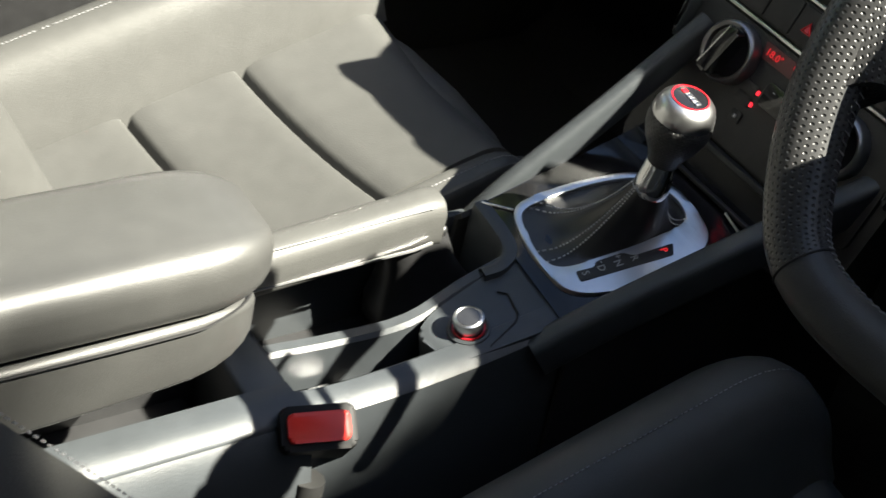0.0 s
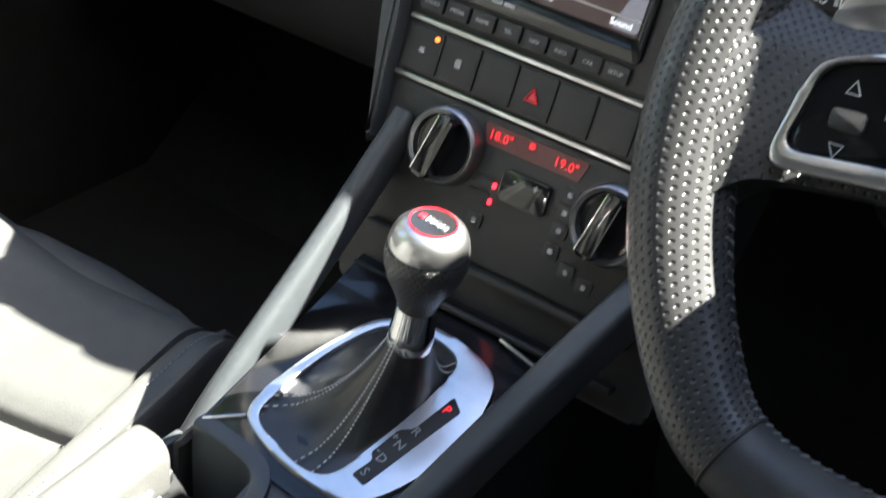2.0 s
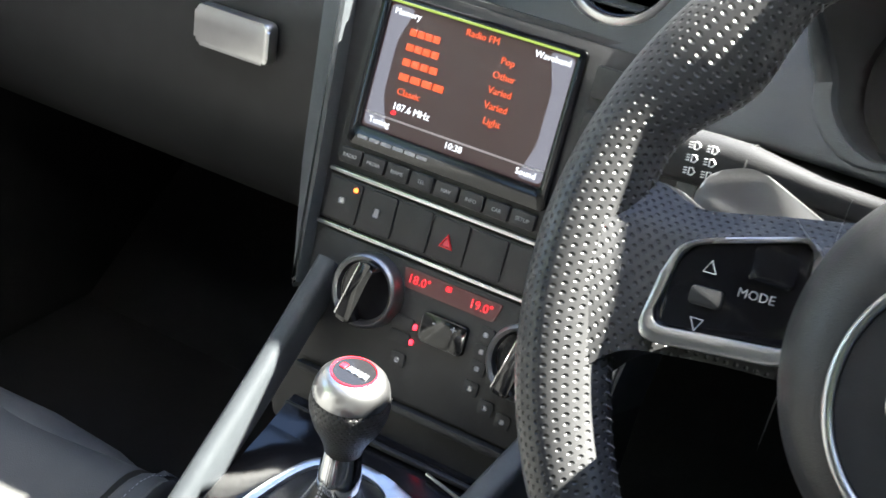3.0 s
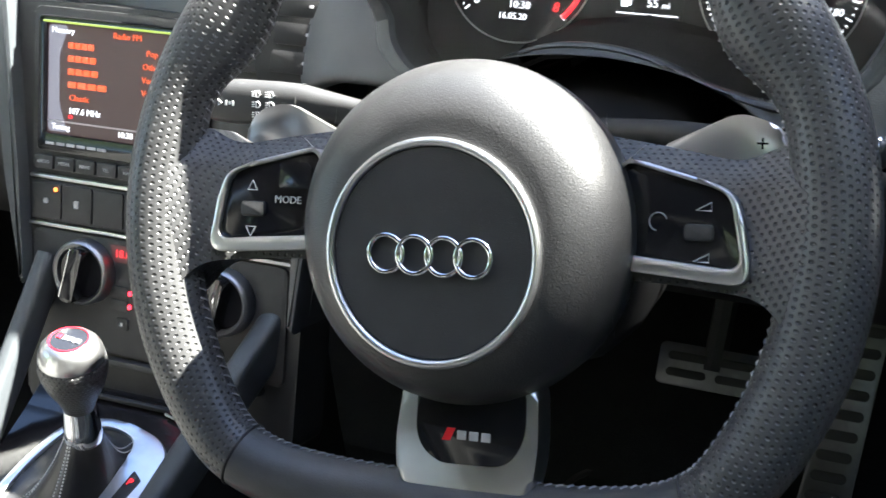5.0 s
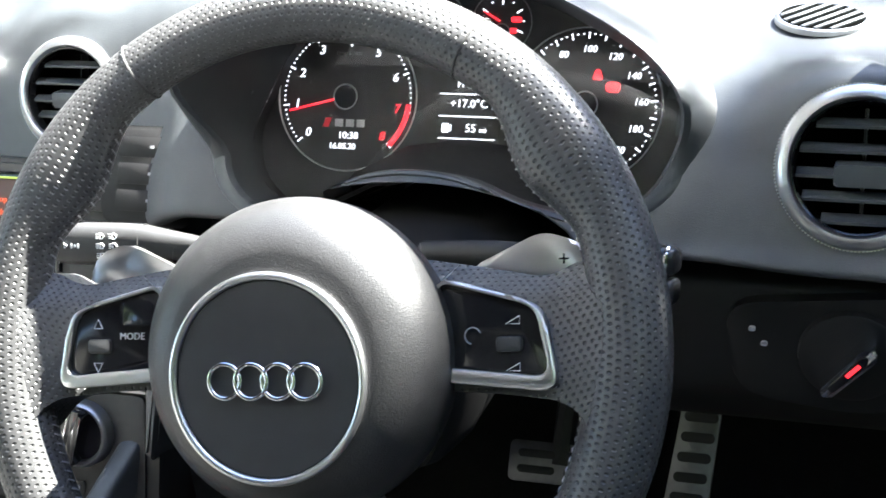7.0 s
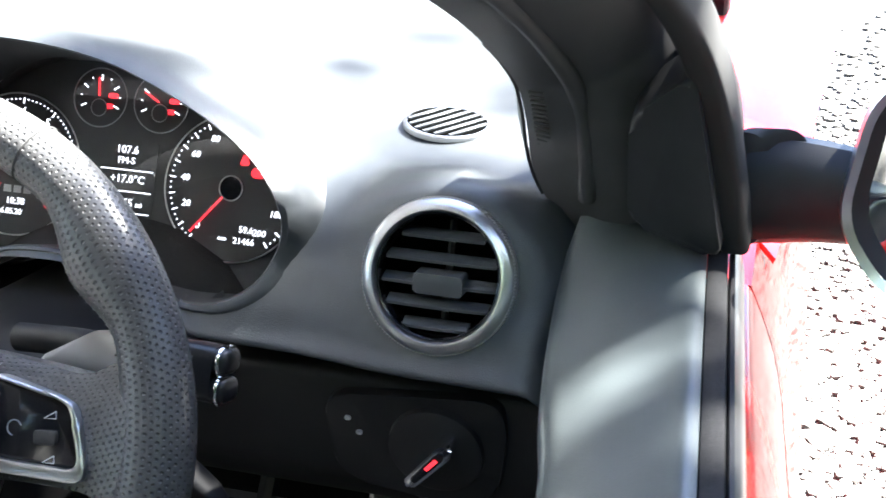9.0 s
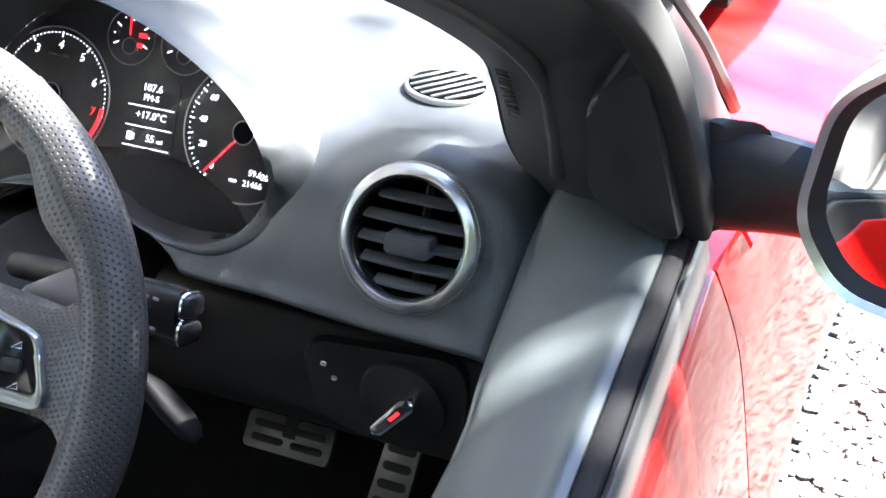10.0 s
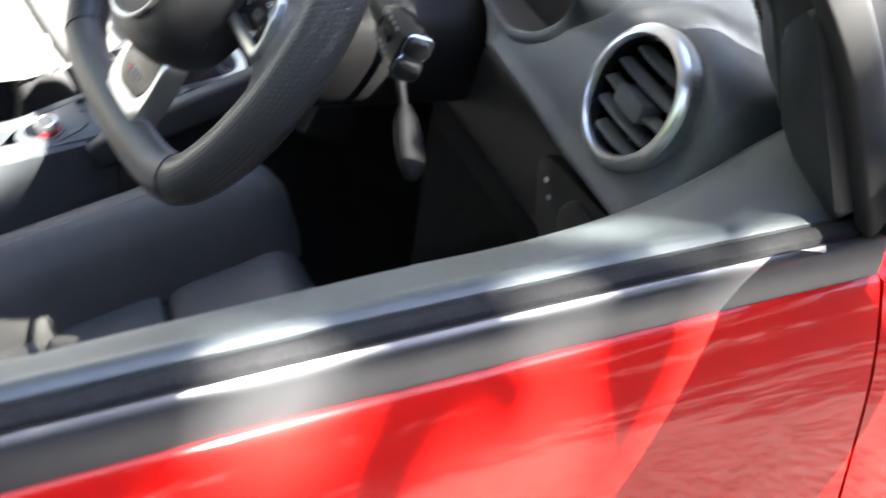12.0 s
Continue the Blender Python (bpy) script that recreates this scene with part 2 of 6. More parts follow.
def ground_sheet():
    g = tagged(new("ground"), "pale sunlit gravel ground beside the car", "ground", kind="structure")
    part("gravel", loft([[(x, y, 0) for x in (-400, -6, 0, 6, 400)] for y in (-400, -6, 0, 6, 400)]), GROUND, g)
    # loose stones beside the car
    rng = random.Random(31)
    ico = bmesh.new()
    bmesh.ops.create_icosphere(ico, subdivisions=1, radius=1.0)
    base = [v.co.copy() for v in ico.verts]
    tris = [[v.index for v in f.verts] for f in ico.faces]
    ico.free()
    verts, faces = [], []
    for i in range(15000):
        at = Vector((0.70 + abs(rng.gauss(0, 0.62)), 1.55 + rng.gauss(0, 0.75), 0))
        r = rng.uniform(0.006, 0.0125)
        turn = Matrix.Rotation(rng.uniform(0, 6.3), 3, "Z") @ Matrix.Diagonal((r * rng.uniform(0.9, 1.5), r, r * rng.uniform(0.5, 0.8)))
        n = len(verts)
        verts += [at + turn @ (c * rng.uniform(0.82, 1.12)) + Vector((0, 0, r * 0.3)) for c in base]
        faces += [[n + k for k in t] for t in tris]
    me = bpy.data.meshes.new("loose_stones")
    me.from_pydata(verts, [], faces)
    me.materials.append(STONES)
    stones = new("loose_stones", me)
    stones.parent = g
    tagged(stones, "pale grey loose gravel stones", kind="stuff")


ground_sheet()


def belt(y):
    """The driver's door: x of the waistline at y."""
    return 0.787 - 0.117 * (y - 0.056) + 0.015 * (y - 0.056) ** 2


def belt_z(y):
    return 0.9425 - 0.033 * (y - 0.056) - 0.03 * (y - 0.056) ** 2


EDGE = spline([(-0.1, 0.731, 0.902), (0.0, 0.717, 0.901), (0.05, 0.710, 0.900), (0.10, 0.7035, 0.898), (0.15, 0.691, 0.894), (0.20, 0.682, 0.898), (0.25, 0.677, 0.913), (0.275, 0.677, 0.928), (0.302, 0.681, 0.946)], 6)


def card_edge(y):
    """The inner top edge of the door card at y: x and z."""
    if y < -0.1:
        return 0.731 - 0.145 * (y + 0.1), 0.902
    for (y1, x1, z1), (y2, x2, z2) in zip(EDGE[:-1], EDGE[1:]):
        if y <= y2:
            t = (y - y1) / (y2 - y1)
            return x1 + t * (x2 - x1), z1 + t * (z2 - z1)
    return EDGE[-1][1], EDGE[-1][2]


def drivers_door():
    door = thing("driver_door", "closed red driver's door with grey soft-touch top and open window", "car door", (0.78, 0, 0.5))
    ys = [0.303 - 0.012 * i for i in range(12)] + [0.15 - 0.035 * i for i in range(36)]
    # inner card: soft top that falls away to the cabin
    rows = []
    for y in ys:
        x, z = belt(y), belt_z(y)
        xi, zi = card_edge(y)
        w, d = x - xi, z - zi
        sec = [(x - 0.0046, z - 0.018), (x - 0.0050, z - 0.004), (x - 0.0062, z - 0.0014), (x - 0.013, z + 0.0002), (x - 0.3 * w, z - 0.14 * d), (x - 0.65 * w, z - 0.45 * d), (x - 0.9 * w, z - 0.82 * d), (xi, zi - 0.002), (xi - 0.004, zi - 0.012), (xi - 0.002, zi - 0.06), (xi + 0.006, zi - 0.16), (xi + 0.012, zi - 0.42)]
        rows.append([(a, y, b) for a, b in spline(sec, 4)])
    part("top_card", slab(rows, 0.004), DOOR_SOFT, door, "grey soft-touch door top")
    part("scraper_seal", slab([[(belt(y) + a, y, belt_z(y) + b) for a, b in ((-0.0042, -0.02), (-0.0042, -0.0035), (-0.001, -0.0022), (0.003, -0.0020), (0.0066, -0.0030), (0.0074, -0.0046), (0.0076, -0.02))] for y in ys], 0.0015), FLOCK, door, "matt black felt window seal")
    part("belt_trim", slab([[(belt(y) + a, y, belt_z(y) + b) for a, b in ((0.0084, -0.016), (0.0084, -0.0062), (0.0092, -0.0046), (0.0115, -0.0042), (0.0138, -0.0058), (0.0158, -0.0100), (0.0176, -0.019), (0.0186, -0.0295))] for y in ys], 0.0015), TRIM, door, "satin dark trim strip")
    skin = []
    for y in ys:
        x, z = belt(y) + 0.0185, belt_z(y) - 0.0305
        sec = [(x - 0.0025, z + 0.012), (x - 0.0015, z + 0.003), (x + 0.006, z - 0.005), (x + 0.024, z - 0.055), (x + 0.038, z - 0.14), (x + 0.046, z - 0.20), (x + 0.048, z - 0.225), (x + 0.044, z - 0.245), (x + 0.028, z - 0.33), (x + 0.010, z - 0.45), (x - 0.008, z - 0.6), (x - 0.03, z - 0.66)]
        skin.append([(a, y, b) for a, b in spline(sec, 4)])
    part("outer_skin", slab(skin, 0.003), RED_PAINT, door, "glossy red paint")
    return door


DOOR_SOFT = material("grey_soft_door_top", (0.048, 0.057, 0.060), 0.40, spec=0.5, vary=0.12, scale=50, bump=0.35, bump_scale=1200)
FLOCK = material("black_felt", (0.015, 0.015, 0.016), 0.9, vary=0.5, scale=500, bump=0.8, bump_scale=1500, spec=0.15)
TRIM = material("satin_dark_trim", (0.085, 0.085, 0.09), 0.32, metal=0.8, vary=0.08)
drivers_door()


def plate(corners, thick, bevel=0.004):
    """A thick plate over 3D corner points, rounded; the first three give its plane."""
    c = [Vector(p) for p in corners]
    o = c[0]
    x = (c[1] - o).normalized()
    z = x.cross(c[2] - o).normalized()
    m = basis(o, x, z.cross(x))
    inv = m.inverted()
    out = [tuple((inv @ p).xy) for p in c]
    return prism(soften(out, 0.012, 4), -thick, 0.0, bevel, 3), m


def mirror_cover():
    t = thing("mirror_cover", "matt black plastic cover inside the mirror mount", "trim panel", (0.74, 0.28, 0.95))
    bm, m = plate([(0.711, 0.264, 0.955), (0.766, 0.272, 0.932), (0.7505, 0.219, 1.064), (0.715, 0.230, 1.030)], 0.03, 0.004)
    part("cover", bm, HARD, t, m=m)
    bm, m = plate([(0.672, 0.312, 0.936), (0.760, 0.302, 0.926), (0.736, 0.268, 1.052), (0.700, 0.270, 1.034), (0.676, 0.296, 0.985)], 0.03, 0.004)
    part("backing", bm, HARD, t, m=m)
    line = spline([(0.771, 0.290, 0.945), (0.757, 0.238, 1.056), (0.739, 0.178, 1.125), (0.713, 0.05, 1.202), (0.672, -0.10, 1.275)], 5)
    post = [[Vector(p) + Vector((a, 0.4 * b, b)) for a, b in rounded(0.018, 0.026, 0.005, 3)] for p in line]
    part("window_post", loft(post, True, True), RUBBER, t, "black window guide post")


mirror_cover()


LINING = material("charcoal_pillar_lining", (0.050, 0.048, 0.049), 0.55, vary=0.15, scale=50, bump=0.3, bump_scale=1400, spec=0.35)


def a_pillar(sign, name):
    p = thing(name, "black lined windscreen pillar", "pillar", (sign * 0.70, 0.4, 0.95), kind="structure")

    def X(x):
        return x if sign > 0 else -0.05 - x

    edge = spline([(0.665, 0.315, 0.92), (0.652, 0.287, 0.968), (0.651, 0.264, 1.015), (0.650, 0.243, 1.043), (0.650, 0.17, 1.091), (0.648, 0.10, 1.131), (0.640, 0.0, 1.185), (0.62, -0.15, 1.262), (0.60, -0.28, 1.325)], 5)
    rows = []
    for x, y, z in edge:
        w = 0.085 if y > 0.2 else 0.085 - 0.02 * min(1, (0.2 - y) / 0.4)
        rows.append([(X(x + a * w), y + b, z + c) for a, b, c in ((0, 0, 0), (0.10, -0.006, 0.004), (0.35, -0.016, 0.012), (0.60, -0.020, 0.022), (0.85, -0.014, 0.034), (1.0, 0.0, 0.046), (1.0, 0.05, 0.056), (0.55, 0.085, 0.045), (0.05, 0.06, 0.022))])
    part("lining", loft(rows, True, True), LINING, p)
    # a raised lip along the lining and the ribbed strip at its foot
    lip = spline([(0.676, 0.020, 1.180), (0.677, 0.089, 1.143), (0.680, 0.176, 1.092), (0.685, 0.244, 1.038), (0.686, 0.266, 0.998), (0.684, 0.285, 0.958)], 6)
    part("lip", tube([(X(x), y, z) for x, y, z in lip], 0.0055, 10, up=(1, 0, 0)), LINING, p, "raised moulded lip")
    ribs = bmesh.new()
    for k in range(19):
        at = Vector((0.652, 0.247, 1.037)).lerp(Vector((0.651, 0.288, 0.975)), k / 18)
        rib = box(0.009, 0.0016, 0.0016, (0, 0, 0), 0.0004)
        rib.transform(pose(X(at.x + 0.010), at.y - 0.004, at.z, 20, 0, -12 * sign))
        ribs = join(ribs, rib)
    tagged(part("ribs", ribs, RUBBER, p, "fine moulded ribs"), kind="stuff")
    part("defroster_edge", slab([[(X(x - 0.002), y + 0.004, z + 0.001), (X(x - 0.012), y + 0.030, z + 0.006)] for x, y, z in edge[3:20]], 0.002), RUBBER, p, "ribbed black edge")
    rows = [[(X(x + 0.092), y + 0.035, z + 0.045), (X(x + 0.098), y + 0.042, z + 0.056), (X(x + 0.092), y + 0.05, z + 0.066), (X(x + 0.06), y + 0.085, z + 0.062)] for x, y, z in edge[15:]]
    part("outer_panel", slab(rows, 0.004), RED_PAINT, p, "red painted outer pillar")
    return p


a_pillar(1, "pillar_driver")
a_pillar(-1, "pillar_passenger")


def windscreen():
    rows = []
    for j in range(11):
        v = j / 10
        row = []
        for i in range(21):
            u = i / 20 * 2 - 1
            half = 0.74 - 0.10 * v
            bow = (0.42 * (1 - v) + 0.06 * v) * abs(u) ** 2.2
            row.append((-0.025 + u * half, 0.86 - 1.14 * v - bow, 0.965 + 0.365 * v + 0.05 * abs(u) ** 2.2 * (1 - v) * v))
        rows.append(row)
    w = part("window_1", slab(rows, 0.004), clear("windscreen_glass"), None)
    w.visible_shadow = False
    tagged(w, "clear raked windscreen glass", "windscreen", kind="structure")


windscreen()


def bonnet():
    b = thing("bonnet", "glossy red bonnet and front wing in sunshine", "bonnet", (0, 1.2, 0.8))
    rows = []
    for j in range(16):
        y = 0.0 + 0.1 * j
        row = []
        for i in range(33):
            u = i / 32 * 2 - 1
            back = 0.92 - 0.56 * abs(u) ** 2.4
            yy = back + (1.95 - back) * j / 15
            x = -0.025 + u * (0.815 + 0.01 * math.sin(2 * (yy - 0.3)))
            z = 0.945 - 0.075 * (yy - 0.35) - 0.05 * abs(u) ** 6 - 0.02 * (yy - 0.4) ** 2
            row.append((x, yy, z))
        rows.append(row)
    part("panel", slab(rows, 0.004), RED_PAINT, b)
    side = []
    for j in range(16):
        y = 0.3055 + 0.11 * j
        x = belt(0.303) + 0.0185 - 0.05 * (y - 0.3055)
        z = belt_z(0.303) - 0.0305 - 0.06 * (y - 0.3055) - 0.02 * (y - 0.3055) ** 2
        side.append([(x + a, y, z + q) for a, q in spline([(-0.07, 0.004), (-0.03, 0.006), (0.0, 0.0), (0.006, -0.005), (0.024, -0.055), (0.038, -0.14), (0.046, -0.20), (0.048, -0.225), (0.044, -0.245), (0.028, -0.33), (0.010, -0.45), (-0.008, -0.6), (-0.03, -0.66)], 3)])
    part("front_wing", slab(side, 0.004), RED_PAINT, b)
    part("wiper", tube(spline([(0.60, 0.55, 0.985), (0.35, 0.72, 0.985), (0.05, 0.80, 0.99)], 6), 0.006, 8), RUBBER, b, "black wiper arm")


bonnet()


def wing_mirror():
    w = thing("wing_mirror", "door mirror with satin silver housing and black foot", "door mirror", (0.80, 0.28, 0.95))
    part("foot", tube(spline([(0.760, 0.312, 0.962), (0.80, 0.305, 0.968), (0.835, 0.303, 0.968), (0.88, 0.310, 0.962)], 5), lambda t: 0.036 - 0.010 * t, 14, up=(0, 0, 1), wide=0.6), HARD, w, "black plastic mirror foot")
    rear = spline([(0.781, 0.300, 0.934), (0.774, 0.274, 0.985), (0.768, 0.250, 1.035), (0.752, 0.212, 1.088)], 4)
    fore = spline([(0.729, 0.530, 0.905), (0.734, 0.440, 0.970), (0.738, 0.360, 1.027), (0.738, 0.290, 1.076)], 4)
    sail = [[Vector(a).lerp(Vector(b), k / 6) + Vector((0.010, 0, 0.004)) * math.sin(math.pi * k / 6) for k in range(7)] for a, b in zip(rear, fore)]
    part("sail_panel", slab(sail, 0.004), HARD, w, "black outer panel at the mirror's foot")
    part("sail_seal", tube([Vector(p) + Vector((0.003, 0.004, 0.002)) for p in fore], 0.006, 8), RUBBER, w, "black rubber seal")
    part("foot_base", loft([[Vector(p) + Vector((a, 0, b)) for a, b in rounded(0.026, 0.072, 0.012, 4)] for p in ((0.772, 0.296, 0.968), (0.778, 0.300, 0.970), (0.794, 0.302, 0.970))], True, True), HARD, w, "stepped black base of the foot")
    m = basis((0.912, 0.275, 0.995), (0.96, -0.2, 0.0), (0.0, 0.1, 1.0))
    out = soften([(-0.085, -0.035), (-0.055, -0.073), (0.09, -0.085), (0.112, -0.03), (0.10, 0.07), (-0.03, 0.078), (-0.075, 0.04)], 0.02, 6)
    k = len(out)
    def ringed(s, z, ox=0):
        return [(x * s + ox, y * s, z) for x, y in out]
    part("housing", loft([ringed(0.935, 0.010), ringed(0.990, 0.013), ringed(1.03, 0.004), ringed(1.05, -0.02), ringed(0.98, -0.06), ringed(0.75, -0.10), ringed(0.3, -0.115)], True), SATIN, w, "satin aluminium housing", m=m)
    part("surround", loft([ringed(0.935, 0.0095), ringed(0.89, 0.006), ringed(0.83, -0.004)], True), RUBBER, w, m=m)
    part("mirror_glass", prism([(x * 0.875, y * 0.875) for x, y in out], -0.004, 0.0, 0.0015), MIRROR, w, "mirror glass", m=m)


MIRROR = material("mirror_silver", (0.9, 0.91, 0.9), 0.02, metal=1.0, vary=0.01)
wing_mirror()


def shell():
    floor = tagged(new("floor"), "black carpeted footwell floor", "floor", kind="structure")
    part("carpet", box(1.46, 2.6, 0.05, (-0.025, -0.25, 0.205), 0.01), CARPET, floor)
    bulk = tagged(new("wall_front"), "black carpeted bulkhead", "bulkhead", kind="structure")
    part("bulkhead", join(box(1.44, 0.05, 0.75, (-0.025, 0.92, 0.585), 0.01), box(1.44, 0.30, 0.02, (-0.025, 0.80, 0.945), 0.004), box(1.44, 0.40, 0.03, (-0.025, 0.72, 0.28), 0.01, turn=Matrix.Rotation(radians(35), 4, "X"))), CARPET, bulk)
    rear = tagged(new("wall_rear"), "dark trim behind the seats", "rear trim", kind="structure")
    part("panel", join(box(1.46, 0.05, 0.75, (-0.025, -1.5, 0.6), 0.02), box(1.30, 0.05, 0.5, (-0.025, -1.72, 1.1), 0.02)), LEATHER, rear)
    pd = thing("passenger_door", "closed passenger door lined in black plastic", "car door", (-0.78, 0, 0.5))
    rows = []
    for i in range(30):
        y = 0.32 - 0.06 * i
        rows.append([(-0.05 - a, y, b) for a, b in spline([(0.80, 0.93), (0.785, 0.955), (0.74, 0.95), (0.715, 0.92), (0.71, 0.82), (0.72, 0.72), (0.655, 0.69), (0.65, 0.66), (0.70, 0.62), (0.70, 0.45), (0.71, 0.23)], 3)])
    part("lining", slab(rows, 0.004), HARD, pd)
    part("grab_strip", tube([(-0.715, 0.30 - 0.05 * i, 0.74) for i in range(14)], 0.008, 8), SATIN, pd, "satin metal strip")
    sk = [[(-0.05 - a, 0.32 - 0.06 * i, b) for a, b in ((0.80, 0.93), (0.83, 0.9), (0.89, 0.7), (0.87, 0.25))] for i in range(30)]
    part("outer_skin", slab(sk, 0.003), RED_PAINT, pd, "glossy red paint")
    roof = tagged(new("ceiling"), "dark fabric headlining under a red roof", "roof", kind="structure")
    rows = []
    for j in range(12):
        y = -0.285 - 0.125 * j
        rows.append([(-0.025 + u * (0.60 - 0.05 * (j / 11) ** 2), y - 0.03 * u * u, 1.335 + 0.045 * math.sin(min(1, j / 5) * 1.57) - 0.05 * abs(u) ** 4 - 0.05 * max(0, j - 6) / 5) for u in [k / 12 * 2 - 1 for k in range(13)]])
    part("headlining", slab(rows, 0.02), HEADLINER, roof)
    part("roof_skin", slab([[(x * 1.03, y, z + 0.035) for x, y, z in row] for row in rows], 0.004), RED_PAINT, roof)
    for sg in (1, -1):
        part("roof_rail", tube([(-0.025 + sg * 0.615, -0.27, 1.315), (-0.025 + sg * 0.618, -0.6, 1.345), (-0.025 + sg * 0.60, -1.1, 1.345), (-0.025 + sg * 0.58, -1.65, 1.28)], 0.03, 10, up=(0, 0, 1)), HEADLINER, roof)
        kick = tagged(new("wall_side"), "black carpeted kick panel", "kick panel", kind="structure")
        part("panel", box(0.03, 0.75, 0.66, (-0.025 + sg * 0.735, 0.66, 0.51), 0.01), CARPET, kick)
        rs = tagged(new("wall_rear_side"), "dark rear side trim with the door pillar", "side trim", kind="structure")
        part("panel", join(box(0.03, 0.9, 0.74, (-0.025 + sg * 0.745, -1.22, 0.57), 0.01), box(0.05, 0.12, 0.42, (-0.025 + sg * 0.69, -0.90, 1.14), 0.015, turn=Matrix.Rotation(radians(0), 4, "Y")), box(0.04, 0.35, 0.42, (-0.025 + sg * 0.68, -1.52, 1.12), 0.015)), HEADLINER, rs)


HEADLINER = material("dark_headlining", (0.03, 0.03, 0.032), 0.9, vary=0.2, scale=200, spec=0.1)
shell()

# ---- dashboard ----
SEC = {
    -0.80: [(0.82, 0.955), (0.62, 0.957), (0.52, 0.948), (0.46, 0.93), (0.42, 0.905), (0.40, 0.86), (0.395, 0.80), (0.40, 0.76), (0.46, 0.74)],
    -0.20: [(0.92, 0.955), (0.62, 0.957), (0.51, 0.948), (0.45, 0.93), (0.41, 0.905), (0.385, 0.86), (0.375, 0.80), (0.38, 0.76), (0.44, 0.74)],
    0.05: [(0.94, 0.97), (0.6, 0.982), (0.47, 0.978), (0.41, 0.961), (0.372, 0.929), (0.345, 0.875), (0.325, 0.83), (0.325, 0.78), (0.40, 0.75)],
    0.17: [(0.93, 0.97), (0.6, 0.985), (0.45, 0.985), (0.38, 0.968), (0.345, 0.94), (0.305, 0.905), (0.27, 0.87), (0.262, 0.85), (0.32, 0.835)],
    0.345: [(0.92, 0.97), (0.6, 0.995), (0.45, 1.00), (0.36, 0.996), (0.33, 0.985), (0.27, 0.93), (0.235, 0.88), (0.23, 0.862), (0.29, 0.845)],
    0.50: [(0.88, 0.97), (0.6, 0.975), (0.43, 0.967), (0.34, 0.958), (0.285, 0.942), (0.247, 0.915), (0.22, 0.88), (0.216, 0.866), (0.27, 0.85)],
    0.60: [(0.84, 0.96), (0.6, 0.968), (0.42, 0.962), (0.34, 0.955), (0.287, 0.945), (0.245, 0.918), (0.220, 0.878), (0.214, 0.861), (0.27, 0.845)],
    0.66: [(0.80, 0.955), (0.6, 0.962), (0.42, 0.957), (0.345, 0.95), (0.292, 0.939), (0.247, 0.912), (0.221, 0.876), (0.215, 0.859), (0.27, 0.843)],
    0.69: [(0.78, 0.95), (0.6, 0.958), (0.43, 0.94), (0.35, 0.92), (0.298, 0.90), (0.255, 0.875), (0.228, 0.85), (0.222, 0.84), (0.27, 0.835)],
}


def section(x):
    keys = sorted(SEC)
    x = max(keys[0], min(keys[-1], x))
    for a, b in zip(keys[:-1], keys[1:]):
        if a <= x <= b:
            t = (x - a) / (b - a)
            t = t * t * (3 - 2 * t)
            sec = [(p[0] * (1 - t) + q[0] * t, p[1] * (1 - t) + q[1] * t) for p, q in zip(SEC[a], SEC[b])]
            # the arch over the steering column
            arch = max(0.0, 1 - ((x - 0.347) / 0.102) ** 2) ** 0.6
            for i, dy, dz in ((5, 0.0, 0.0), (6, 0.006, 0.024), (7, 0.009, 0.035), (8, 0.03, 0.045)):
                sec[i] = (sec[i][0] + dy * arch, sec[i][1] + dz * arch)
            return sec


BOWL = material("matt_black_bowl", (0.026, 0.027, 0.029), 0.6, vary=0.15, scale=60, bump=0.3, bump_scale=1300, spec=0.25)
CLUSTER = facing((0.342, 0.3465, 0.907), 26)
LIP = [(-0.152, -0.030), (-0.142, -0.003), (-0.126, 0.03), (-0.10, 0.058), (-0.06, 0.079), (0.0, 0.079), (0.05, 0.069), (0.10, 0.046), (0.134, 0.022), (0.153, -0.004), (0.158, -0.032), (0.146, -0.058), (0.115, -0.073), (0.072, -0.067), (0.034, -0.054), (0.0, -0.050), (-0.034, -0.054), (-0.074, -0.070), (-0.116, -0.079), (-0.145, -0.060)]


def inside(p, poly):
    hit = False
    for i in range(len(poly)):
        (x1, y1), (x2, y2) = poly[i - 1], poly[i]
        if (y1 > p[1]) != (y2 > p[1]) and p[0] < (x2 - x1) * (p[1] - y1) / (y2 - y1) + x1:
            hit = not hit
    return hit


VENTS = [(facing((0.606, 0.236, 0.920), 23.4), 1.0), (facing((0.030, 0.356, 0.898), 22), 0.92), (facing((-0.088, 0.366, 0.898), 22), 0.92)]


